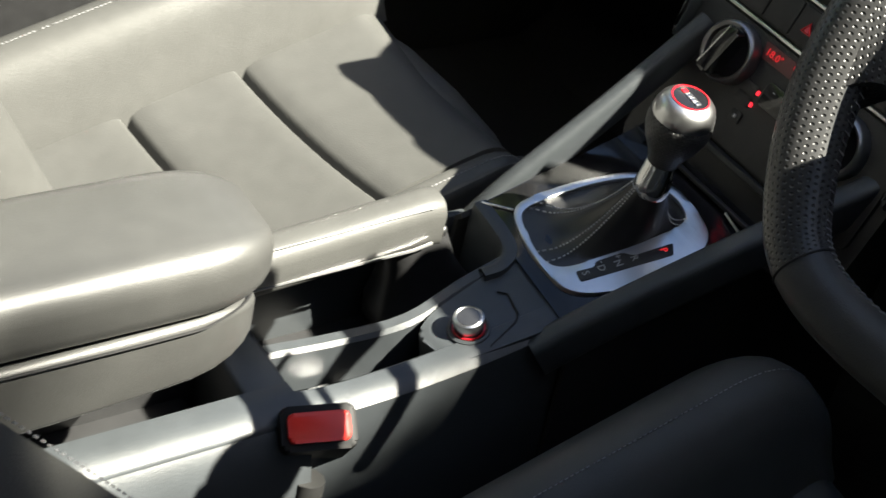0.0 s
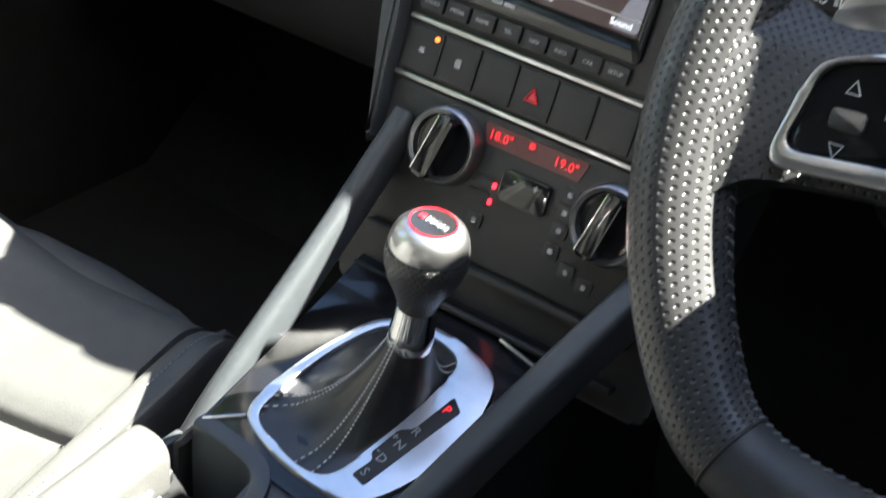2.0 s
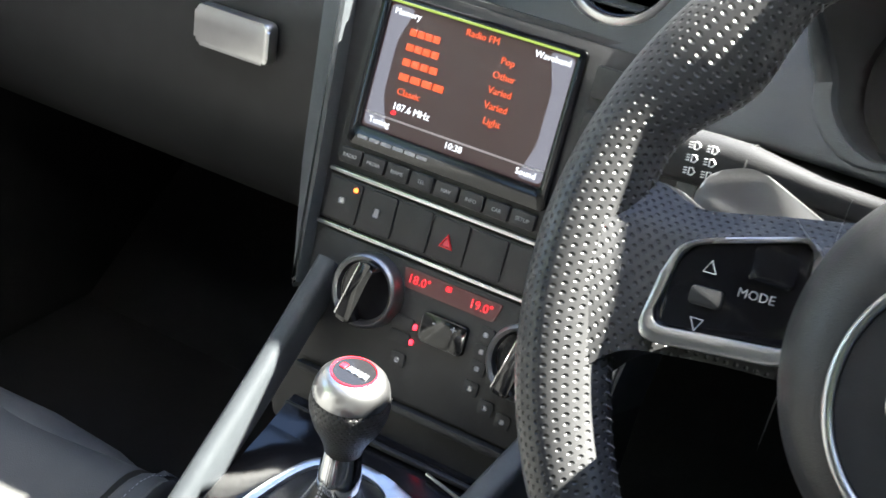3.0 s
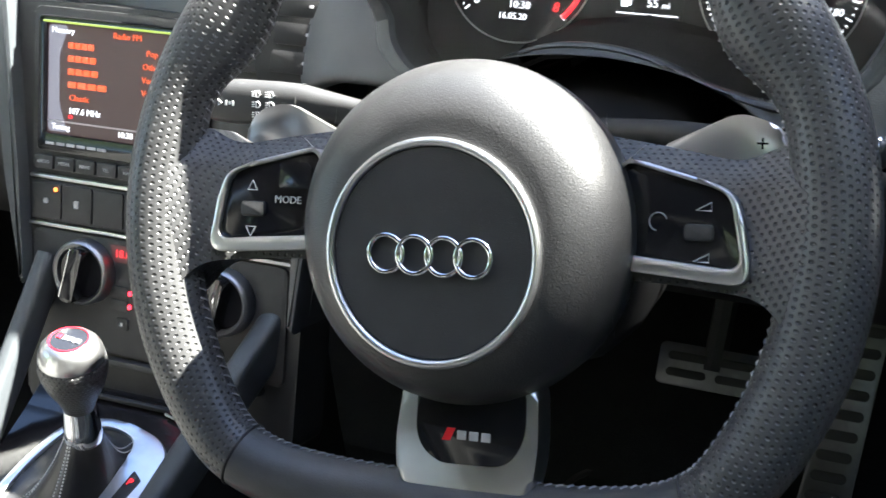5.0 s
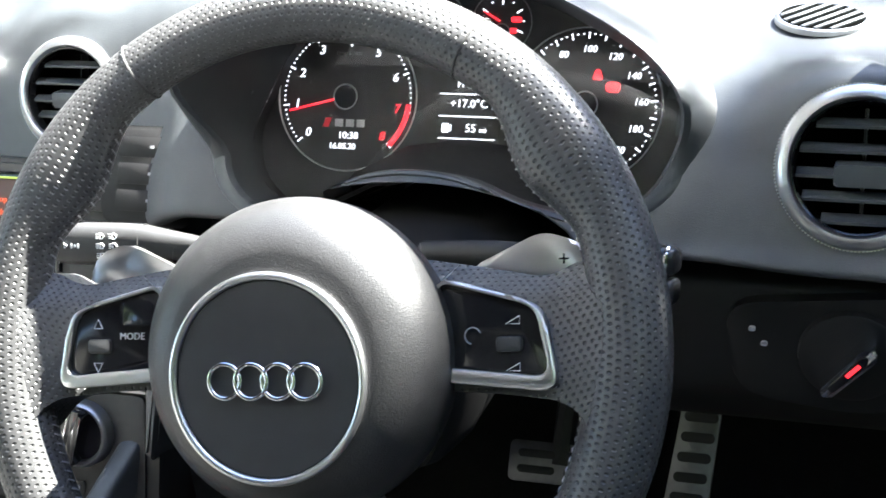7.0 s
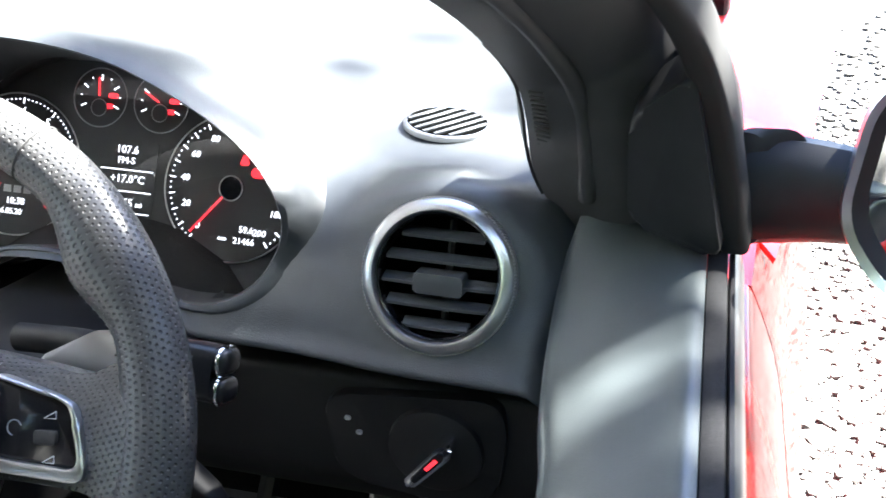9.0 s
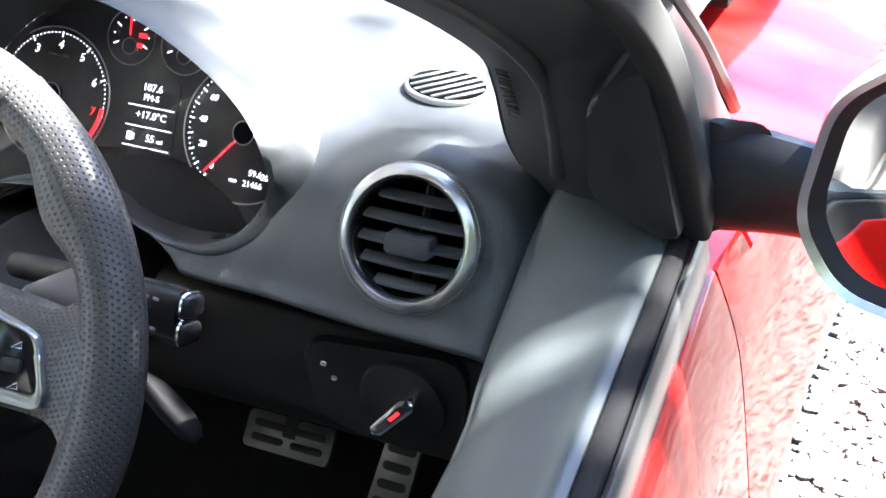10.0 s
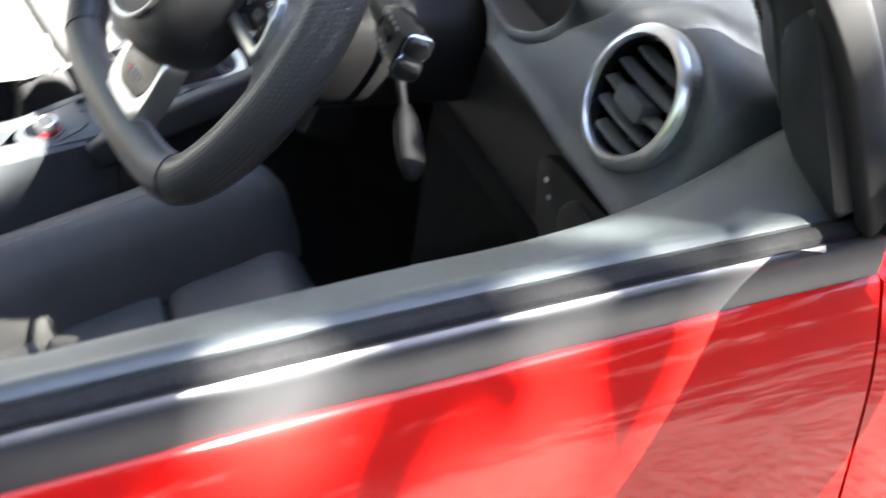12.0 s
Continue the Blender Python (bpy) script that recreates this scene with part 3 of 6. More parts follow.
def dashboard():
    d = thing("dashboard", "black grained soft-touch dashboard", "dashboard", (0, 0.4, 0.8))
    xs = [-0.80 + 1.49 * i / 180 for i in range(181)]
    rows = [[(x, y, z) for y, z in spline(section(x), 9)] for x in xs]
    bm = loft(rows)
    inv = CLUSTER.inverted()
    lip = spline(LIP, 4, True)
    gone = []
    for f in bm.faces:
        c = inv @ f.calc_center_median()
        if inside((c.x, c.y), [(x * 1.025, y * 1.025) for x, y in lip]) and -0.02 < c.z < 0.14:
            gone.append(f)
        for vm, size in VENTS:
            q = vm.inverted() @ f.calc_center_median()
            if math.hypot(q.x, q.y) < 0.0400 * size and abs(q.z) < 0.06 and f not in gone[-1:]:
                gone.append(f)
                break
    bmesh.ops.delete(bm, geom=gone, context="FACES")
    # the pad swells up to the back of each vent ring
    for v in bm.verts:
        for vm, size in VENTS:
            q = vm.inverted() @ v.co
            h = math.hypot(q.x, q.y) / size
            if h < 0.085 and -0.06 < q.z < -0.010:
                k = min(1.0, max(0.0, (0.085 - h) / 0.040))
                q.z += (-0.010 - q.z) * k * k * (3 - 2 * k)
                v.co = vm @ q
                break
    for v in {v for e in bm.edges if len(e.link_faces) == 1 for v in e.verts}:
        for vm, size in VENTS:
            q = vm.inverted() @ v.co
            h = math.hypot(q.x, q.y)
            if h < 0.050 * size and abs(q.z) < 0.06:
                k = 0.0415 * size / h
                v.co = vm @ Vector((q.x * k, q.y * k, q.z))
                break
    part("pad", bm, SOFT, d)

    # the bowl round the instruments, its lip lying on the pad
    def surface(x, y):
        o, n = CLUSTER @ Vector((x, y, 0)), CLUSTER.to_3x3() @ Vector((0, 0, 1))
        line = spline(section(o.x), 9)
        best = None
        for (y1, z1), (y2, z2) in zip(line[:-1], line[1:]):
            det = n.y * (z1 - z2) - n.z * (y1 - y2)
            if abs(det) < 1e-9:
                continue
            sd = ((y1 - o.y) * (z1 - z2) - (z1 - o.z) * (y1 - y2)) / det
            td = (n.y * (z1 - o.z) - n.z * (y1 - o.y)) / det
            if -0.02 <= td <= 1.02 and -0.02 < sd < 0.16:
                best = sd if best is None else max(best, sd)
        return best if best is not None else 0.05

    def ring_at(kx, ky, bottom, depth, lift=0.0):
        """One ring of the hood: its depth over the dial face, blending to the pad at the bottom."""
        out = []
        for x, y in lip:
            h = max(0.0, min(1.0, (y + 0.048) / 0.05))
            h = h * h * (3 - 2 * h)
            x1, y1 = x * (bottom + (kx - bottom) * h), y * (bottom + (ky - bottom) * h)
            s0 = surface(x1, y1) + lift
            d = s0 if depth is None else s0 * (1 - h) + depth * h
            out.append((x1, y1, d))
        return out

    edge = ring_at(1.09, 0.97, 1.0, 0.127, 0.0015)
    brow = [(x * 0.985, y * 0.985, z - 0.005) for x, y, z in edge]
    bm = loft([ring_at(1.24, 1.40, 1.08, None, -0.004), ring_at(1.20, 1.28, 1.065, 0.060, 0.0), ring_at(1.155, 1.12, 1.05, 0.104, 0.0015), ring_at(1.115, 1.01, 1.02, 0.124, 0.002), edge, brow], True)
    part("bowl", loft([brow, [(x * 0.955, y * 0.99, z * 0.6) for x, y, z in edge], [(x * 0.965, y * 0.965, -0.004) for x, y in lip]], True), BOWL, d, "matt black inner wall of the hood", m=CLUSTER)
    part("binnacle", bm, SOFT, d, "hooded surround of the instruments", m=CLUSTER)
    pm = facing((0.116, 0.298, 0.862), 30, 0)
    sw = part("switch_panel", prism(rounded(0.060, 0.070, 0.010), -0.02, 0.0035, 0.002), MATT, d, "black switch panel beside the column", m=pm)
    for k in range(3):
        part("push_button", prism([(x, y + 0.020 - 0.019 * k) for x, y in rounded(0.036, 0.015, 0.002)], 0.003, 0.0055, 0.0008), MATT, sw, m=pm)
        part("button_mark", box(0.003, 0.0022, 0.0004, (0.008, 0.020 - 0.019 * k, 0.0058), 0.0005), GREY_INK, sw, "small white mark", m=pm)
    # lower dash on the driver's side
    low = [[(x, y, z) for y, z in spline([(0.30, 0.85), (0.245, 0.846), (0.232, 0.835), (0.232, 0.79), (0.245, 0.755), (0.31, 0.70), (0.42, 0.66)], 4)] for x in (0.19, 0.25, 0.3, 0.4, 0.5, 0.6, 0.69)]
    part("lower_panel", slab(low, 0.006), MATT, d, "hard black lower panel")
    part("column_tunnel", slab([[(0.347 + 0.115 * math.sin(a), y, 0.80 + 0.090 * math.cos(a) * (1 - 0.8 * (y - 0.26))) for a in [radians(-110 + 22 * k) for k in range(11)]] for y in (0.262, 0.32, 0.40, 0.48)], 0.003), CARPET, d, "dark column opening")
    return d


dashboard()


# ---- steering wheel ----
def perforated(name, color, pitch=0.0040):
    """Leather with staggered punched holes, laid along the mesh's own map in metres."""
    mat = material(name, color, 0.34, vary=0.15, scale=80, spec=0.45)
    nt = mat.node_tree
    bs = nt.nodes["Principled BSDF"]
    uv = nt.nodes.new("ShaderNodeUVMap")
    sp = nt.nodes.new("ShaderNodeSeparateXYZ")
    nt.links.new(uv.outputs[0], sp.inputs[0])

    def op(kind, a, b=None):
        n = nt.nodes.new("ShaderNodeMath")
        n.operation = kind
        for k, v in enumerate((a, b)):
            if v is None:
                continue
            if isinstance(v, (int, float)):
                n.inputs[k].default_value = v
            else:
                nt.links.new(v, n.inputs[k])
        return n.outputs[0]

    u, v = op("MULTIPLY", sp.outputs[0], 1 / pitch), op("MULTIPLY", sp.outputs[1], 1 / (pitch * 0.8))
    row = op("FLOOR", v)
    u = op("ADD", u, op("MULTIPLY", op("MODULO", row, 2.0), 0.5))
    fu, fv = op("SUBTRACT", op("FRACT", u), 0.5), op("SUBTRACT", op("FRACT", v), 0.5)
    d = op("SQRT", op("ADD", op("MULTIPLY", fu, fu), op("MULTIPLY", op("MULTIPLY", fv, 0.8), op("MULTIPLY", fv, 0.8))))
    rim = nt.nodes.new("ShaderNodeMapRange")
    rim.interpolation_type = "SMOOTHSTEP"
    rim.inputs["From Min"].default_value, rim.inputs["From Max"].default_value = 0.06, 0.27
    nt.links.new(d, rim.inputs["Value"])
    mul = nt.nodes.new("ShaderNodeMix")
    mul.data_type = "RGBA"
    old = bs.inputs["Base Color"].links[0].from_socket
    mul.inputs["A"].default_value = (0.020, 0.020, 0.020, 1)
    nt.links.new(rim.outputs[0], mul.inputs["Factor"])
    nt.links.new(old, mul.inputs["B"])
    nt.links.new(mul.outputs["Result"], bs.inputs["Base Color"])
    b = nt.nodes.new("ShaderNodeBump")
    b.inputs["Strength"].default_value, b.inputs["Distance"].default_value = 0.9, 0.0007
    nt.links.new(rim.outputs[0], b.inputs["Height"])
    nt.links.new(b.outputs["Normal"], bs.inputs["Normal"])
    return mat


PERF = perforated("perforated_leather", (0.038, 0.038, 0.039))
STITCH = material("grey_thread", (0.24, 0.24, 0.25), 0.7)
BADGE_RED = material("red_enamel", (0.5, 0.01, 0.02), 0.3)
WHEEL_AT = (0.347, 0.001, 0.902)
WHEEL = facing(WHEEL_AT, 29.4, 0, 5)


HUB = WHEEL @ pose(0, -0.0010, 0, 2.8)
POD = WHEEL @ pose(0, 0, -0.005)


def rim_mid(a):
    """The rim's middle line, by angle from local x; its lower part is flattened."""
    r = 0.1715
    x, y = r * math.cos(a), 0.014 + r * math.sin(a)
    low = -0.126
    if y < low + 0.03:
        y = low + 0.03 - 0.03 * (1 - math.exp(-(low + 0.03 - y) / 0.03))
    return x, y


def rim_row(a, n=24):
    x, y = rim_mid(a)
    x2, y2 = rim_mid(a + 0.01)
    t = Vector((x2 - x, y2 - y, 0)).normalized()
    out = Vector((t.y, -t.x, 0))
    deg = math.degrees(a) % 360
    def hump(c, w):
        d = abs((deg - c + 180) % 360 - 180)
        return max(0.0, math.cos(min(1.0, d / w) * math.pi / 2)) ** 2
    thumb = hump(35, 17) + hump(145, 17)
    grip = hump(350, 52) + hump(190, 52)
    row = []
    for k in range(n):
        b = 2 * math.pi * k / n
        c, s = math.cos(b), math.sin(b)
        ro, rz = 0.0165, 0.0160 + 0.0025 * grip
        if c < 0:
            ro = 0.0165 + 0.0135 * thumb + 0.0075 * grip
            if s < 0:
                ro *= 1 + 0.28 * s
        row.append(Vector((x, y, -0.045)) + out * (ro * c) + Vector((0, 0, rz * s * (1 + 0.10 * thumb))))
    return row


def rim_piece(name, a0, a1, mat, parent, steps=60, label=""):
    n = 24
    rows = [rim_row(radians(a0 + (a1 - a0) * i / steps), n) for i in range(steps + 1)]
    bm = bmesh.new()
    uv = bm.loops.layers.uv.new("map")
    vs = [[bm.verts.new(p) for p in row] for row in rows]
    for i in range(steps):
        for k in range(n):
            k2 = (k + 1) % n
            f = bm.faces.new((vs[i][k], vs[i][k2], vs[i + 1][k2], vs[i + 1][k]))
            for lp, (uu, vv) in zip(f.loops, ((i, k), (i, k + 1), (i + 1, k + 1), (i + 1, k))):
                lp[uv].uv = (uu / steps * radians(abs(a1 - a0)) * 0.1715, vv / n * 0.104)
    return part(name, bm, mat, parent, label, m=WHEEL, sharp=60)


def steering_wheel():
    w = thing("steering_wheel", "flat-bottomed sports steering wheel in black perforated leather", "steering wheel", WHEEL_AT)
    rim_piece("rim_top", 58, 122, PERF, w, 40, "perforated black leather")
    rim_piece("rim_grip", 121.6, 228, PERF, w, 70, "perforated black leather")
    rim_piece("rim_grip", -48, 58.4, PERF, w, 70, "perforated black leather")
    rim_piece("rim_bottom", 227.6, 312.4, WHEEL_LEATHER, w, 50, "smooth black leather")
    # seams and the thread along the inner side
    for a in (58, 122, 228, -48):
        row = rim_row(radians(a))
        c = sum(row, Vector()) / len(row)
        part("seam", tube([c + (p - c) * 1.012 for p in row], 0.0007, 6, closed=True, up=(0.3, 0.2, 1)), RUBBER, w, m=WHEEL)
    th = bmesh.new()
    for i in range(150):
        a = radians(124 + i * 292 / 150)
        r1, r2 = rim_row(a), rim_row(a + 0.012)
        p, q = r1[11], r2[12]
        c = Vector((0, 0, -0.045))
        d = (p - Vector((*rim_mid(a), -0.045))).normalized() * 0.0006
        b = tube([p + d * 0.2, (p + q) / 2 + d * 0.9, q + d * 0.2], 0.00045, 5, up=(0.1, 0.2, 1))
        th = join(th, b)
    tagged(part("stitching", th, STITCH, w, "grey stitching", m=WHEEL), kind="stuff")
    # airbag cushion
    hub = part("airbag_cover", lathe([(0, -0.060), (0.070, -0.060), (0.0765, -0.055), (0.0795, -0.047), (0.0803, -0.038), (0.0795, -0.029), (0.0772, -0.0205), (0.0740, -0.0145), (0.0700, -0.0098), (0.0655, -0.0062), (0.0605, -0.0036), (0.0555, -0.0020), (0.0515, -0.0014), (0.030, -0.0014), (0.0, -0.0014)], 96), HUB_LEATHER, w, "black grained airbag cover", m=HUB @ pose(0.003, 0.008, 0))
    part("trim_ring", ring(0.0495, 0.0021, 0.0002, 96, 12), SATIN, hub, "satin aluminium ring", m=HUB)
    part("emblem_disc", lathe([(0, -0.002), (0.0475, -0.002), (0.0475, -0.0002), (0.047, 0.0002), (0, 0.0004)], 64), HARD, hub, m=HUB)
    em = None
    for i in range(4):
        b = ring(0.0083, 0.00125, 0.002, 40, 10)
        bmesh.ops.translate(b, vec=(-0.0209 + 0.01395 * i, -0.001, 0.0003 * (i % 2)), verts=b.verts)
        em = b if em is None else join(em, b)
    part("emblem", em, CHROME, hub, "four interlocked chrome rings", m=HUB)
    # side spokes
    for sgn in (-1, 1):
        def fl(pts):
            return [(x * sgn, y) for x, y in (pts if sgn > 0 else pts[::-1])]
        arm = fl(soften([(0.055, 0.058), (0.098, 0.0515), (0.128, 0.046), (0.146, 0.056), (0.166, 0.050), (0.168, -0.030), (0.158, -0.034), (0.140, -0.013), (0.10, -0.009), (0.06, -0.008)], 0.010, 5))
        bm = prism(arm, -0.062, -0.0345, 0.006, 4)
        for co, no in (((0, 0.034, 0), (0, 1, 0)), ((0, 0.042, 0), (0, 1, 0)), ((0.128 * sgn, 0, 0), (1, 0, 0)), ((0.147 * sgn, 0, 0), (1, 0, 0))):
            bmesh.ops.bisect_plane(bm, geom=bm.verts[:] + bm.edges[:] + bm.faces[:], plane_co=co, plane_no=no)
        for v in bm.verts:
            if v.co.z > -0.048:
                v.co.z += 0.30 * max(0.0, abs(v.co.x) - 0.128) - 0.55 * max(0.0, v.co.y - 0.034)
        uv = bm.loops.layers.uv.new("map")
        for f in bm.faces:
            for lp in f.loops:
                lp[uv].uv = (lp.vert.co.x, lp.vert.co.y - lp.vert.co.z)
        spoke = part("spoke", bm, PERF, w, "perforated leather spoke", m=POD)
        o = fl(soften([(0.074, 0.0475), (0.120, 0.0355), (0.1285, 0.030), (0.1360, -0.0085), (0.072, -0.0035)], 0.011))
        i_ = fl(soften([(0.0735, 0.0453), (0.1190, 0.0338), (0.1248, 0.029), (0.1308, -0.0010), (0.0715, 0.0040)], 0.008))
        part("spoke_frame", frame_plate(o, i_, -0.040, -0.0285, 0.0014), SATIN, spoke, "satin aluminium frame", m=POD)
        part("switch_panel", prism(i_, -0.040, -0.0315, 0.001), GLOSS, spoke, "gloss black switch panel", m=POD)
        part("roller", prism([(x + 0.111 * sgn, y + 0.0145) for x, y in rounded(0.013, 0.0075, 0.002, 4)], -0.033, -0.0285, 0.0012), HARD, spoke, "rubber roller", m=POD)
        for yy, up in ((0.026, 1), (0.0035, -1)):
            x0 = 0.1125 * sgn
            if sgn < 0:
                tri_o = [(x0 - 0.0026, yy - 0.0022 * up), (x0 + 0.0026, yy - 0.0022 * up), (x0, yy + 0.0026 * up)]
                if up < 0:
                    tri_o = tri_o[::-1]
            else:
                tri_o = [(x0 - 0.0034, yy - 0.0018), (x0 + 0.0034, yy - 0.0018), (x0 + 0.0034, yy + 0.002)]
            b = tube([Vector((*p, -0.0312)) for p in tri_o], 0.0003, 5, closed=True, up=(0, 0, 1))
            part("symbol", b, WHITE_INK, spoke, "white printed symbol", m=POD)
    part("mode_button", prism([(x - 0.0885, y + 0.0315) for x, y in rounded(0.018, 0.013, 0.002)], -0.033, -0.0295, 0.001), GLOSS, w, m=POD)
    lettering("MODE", 0.0052, POD @ pose(-0.0925, 0.0195, -0.0313), GREY_INK, w)
    arc = [(0.0925 + 0.004 * math.cos(a), 0.0185 + 0.004 * math.sin(a), -0.0312) for a in [radians(20 + 14 * i) for i in range(18)]]
    part("symbol", tube(arc, 0.0003, 5, up=(0, 0, 1)), GREY_INK, w, m=POD)
    # lower spoke
    lo = soften([(-0.0235, -0.056), (0.0415, -0.056), (0.0435, -0.090), (0.0400, -0.112), (0.022, -0.120), (-0.008, -0.120), (-0.0250, -0.112), (-0.0275, -0.091)], 0.010, 5)
    low = part("lower_spoke", prism(lo, -0.052, -0.034, 0.003, 3), SATIN, w, "satin aluminium lower spoke", m=WHEEL)
    part("inlay", prism(soften([(-0.0165, -0.0585), (0.0365, -0.0585), (0.0375, -0.084), (0.029, -0.098), (-0.007, -0.099), (-0.017, -0.088)], 0.008), -0.036, -0.0335, 0.0006), GLOSS, low, "gloss black inlay", m=WHEEL)
    part("badge", prism([(-0.0035, -0.088), (0.0005, -0.088), (0.003, -0.082), (-0.001, -0.082)], -0.034, -0.0331, 0.0), BADGE_RED, low, "red badge bar", m=WHEEL)
    part("badge", join(*[box(0.0045, 0.0042, 0.0006, (0.0062 + 0.006 * i, -0.085, -0.0333), 0.0002) for i in range(3)]), GREY_INK, low, "grey badge bars", m=WHEEL)
    # shift paddles
    for sgn in (-1, 1):
        out = [(x * sgn, y) for x, y in soften([(0.078, 0.052), (0.118, 0.071), (0.139, 0.064), (0.141, 0.043), (0.10, 0.03)], 0.008)]
        if sgn < 0:
            out = out[::-1]
        pd = part("shift_paddle", prism(out, -0.082, -0.076, 0.002), SATIN, w, "satin aluminium shift paddle", m=WHEEL)
        if sgn > 0:
            lettering("+", 0.011, WHEEL @ pose(0.129, 0.056, -0.0757), GLOSS, pd)


steering_wheel()


GLOSS_DARK = material("polished_black_plastic", (0.010, 0.010, 0.011), 0.28, vary=0.1, spec=0.35)


def column():
    c = thing("steering_column", "black plastic steering column shroud", "column shroud", (0.35, 0.2, 0.85))
    rows = []
    for y, k, dz in ((0.088, 0.72, -0.020), (0.094, 0.84, -0.014), (0.12, 0.96, -0.010), (0.16, 1.0, -0.008), (0.24, 1.0, -0.012), (0.36, 0.98, -0.035)):
        rows.append([(0.350 + x * k, y, 0.852 + dz + z * k) for x, z in spline([(-0.066, -0.015), (-0.060, 0.016), (-0.040, 0.029), (0.0, 0.033), (0.040, 0.029), (0.060, 0.016), (0.066, -0.015), (0.052, -0.052), (0.0, -0.062), (-0.052, -0.052)], 4, True)])
    part("shroud", loft(rows, True, True), MATT, c)
    # indicator stalk
    st = thing("indicator_stalk", "black indicator stalk with white printed symbols", "stalk", (0.20, 0.145, 0.89))
    m = basis((0.178, 0.143, 0.8905), (1, 0.02, 0.05), (0, 0.35, 1))
    rows = []
    for x, ry, rz, dy in ((-0.0372, 0.002, 0.002, 0), (-0.0362, 0.0068, 0.0058, 0), (-0.0335, 0.0098, 0.0084, 0), (-0.028, 0.0118, 0.0100, 0), (-0.015, 0.0126, 0.0106, 0), (0.010, 0.0124, 0.0106, 0), (0.026, 0.0116, 0.0100, 0), (0.040, 0.0092, 0.0086, -0.0004), (0.060, 0.0070, 0.0070, -0.002), (0.120, 0.0064, 0.0064, -0.006)):
        rows.append([(x, dy + ry * math.copysign(abs(math.cos(q)) ** 0.72, math.cos(q)), rz * math.copysign(abs(math.sin(q)) ** 0.72, math.sin(q))) for q in [2 * math.pi * k / 28 for k in range(28)]])
    part("grip", loft(rows, True, True), HARD, st, m=m, sharp=60)
    part("end_ring", tube([(-0.0335, 0.0100 * math.cos(q), 0.0086 * math.sin(q)) for q in [2 * math.pi * k / 32 for k in range(32)]], 0.0007, 6, closed=True, up=(1, 0, 0)), SATIN, st, "pale edge ring", m=m)
    part("collar", tube([(0.027, 0.0116 * math.cos(q), 0.0101 * math.sin(q)) for q in [2 * math.pi * k / 32 for k in range(32)]], 0.0006, 6, closed=True, up=(1, 0, 0)), MATT, st, m=m)

    def mark(pts, r=0.00035):
        return tube([Vector((x, y, 0.0108)) for x, y in pts], r, 5, closed=True, up=(0, 0, 1))

    ink = join(mark([(-0.0285, 0), (-0.0265, 0.0016), (-0.0265, -0.0016)]), mark([(-0.0195, 0), (-0.0215, 0.0016), (-0.0215, -0.0016)]), *[box(0.0014, 0.0030 - 0.0012 * (j % 2), 0.0004, (-0.0165 + 0.0022 * j, 0.0, 0.0108), 0.0003) for j in range(3)])
    for i in range(2):
        for j in range(3):
            cx, cy = 0.004 + 0.0085 * i, 0.0058 - 0.0058 * j
            ink = join(ink, mark([(cx - 0.0012, cy - 0.0016), (cx + 0.0004, cy - 0.0016), (cx + 0.0016, cy), (cx + 0.0004, cy + 0.0016), (cx - 0.0012, cy + 0.0016)]), *[box(0.0016, 0.0005, 0.0004, (cx - 0.0030, cy - 0.0012 + 0.0012 * k, 0.0108)) for k in range(3)])
    part("print", ink, WHITE_INK, st, "white printed symbols", m=m)
    # wiper stalk
    ws = thing("wiper_stalk", "black wiper stalk with a squared end and chromed caps", "stalk", (0.50, 0.13, 0.90))
    m = basis((0.489, 0.128, 0.904), (1, -0.12, 0.02), (0, 0.35, 1)) @ Matrix.Scale(1.12, 4)
    part("grip", tube(spline([(-0.10, -0.004, -0.006), (-0.06, 0, -0.003), (-0.030, 0, 0), (-0.012, 0.0, 0)], 5), lambda q: 0.0075 + 0.0020 * q ** 2, 20, up=(0, 0, 1)), MATT, ws, m=m)
    head = []
    for x, ry, rz in ((-0.022, 0.0080, 0.0072), (-0.016, 0.0112, 0.0082), (-0.006, 0.0134, 0.0088), (0.012, 0.0142, 0.0090), (0.024, 0.0140, 0.0088)):
        head.append([(x, y, z) for y, z in rounded(2 * ry, 2 * rz, 0.006, 4)])
    part("end_block", loft(head, True, True), GLOSS_DARK, ws, "squared black end", m=m)
    turn = m @ Matrix.Translation((0.0242, 0, 0)) @ basis((0, 0, 0), (0, 1, 0), (0, 0, 1))
    for y0, hh in ((0.0071, 0.0126), (-0.0071, 0.0126)):
        cap = part("end_cap", prism([(x + y0, y) for x, y in rounded(hh, 0.0165, 0.0045, 4)], -0.001, 0.0068, 0.0030, 3), GLOSS_DARK, ws, m=turn)
        part("cap_edge", tube([(x + y0, y, 0.0030) for x, y in rounded(hh + 0.0006, 0.0171, 0.0045, 4)], 0.0010, 6, closed=True), CHROME, cap, "chromed edge", m=turn)
    part("rocker", box(0.012, 0.006, 0.003, (0.004, 0.0, 0.0088), 0.0012), MATT, ws, m=m)
    part("print", join(*[box(0.004, 0.0018, 0.0006, (-0.008 + 0.0065 * i, 0.0080 - 0.016 * j, 0.0090), 0.0004) for i in range(4) for j in range(2)]), GREY_INK, ws, "grey printed marks", m=m)
    # cruise control stalk
    cs = thing("cruise_stalk", "slim gloss black stalk with a bright edge", "stalk", (0.47, 0.16, 0.81))
    m = basis((0.470, 0.155, 0.814), (0.75, -0.05, -0.66), (0, -1, 0.1))
    blade = []
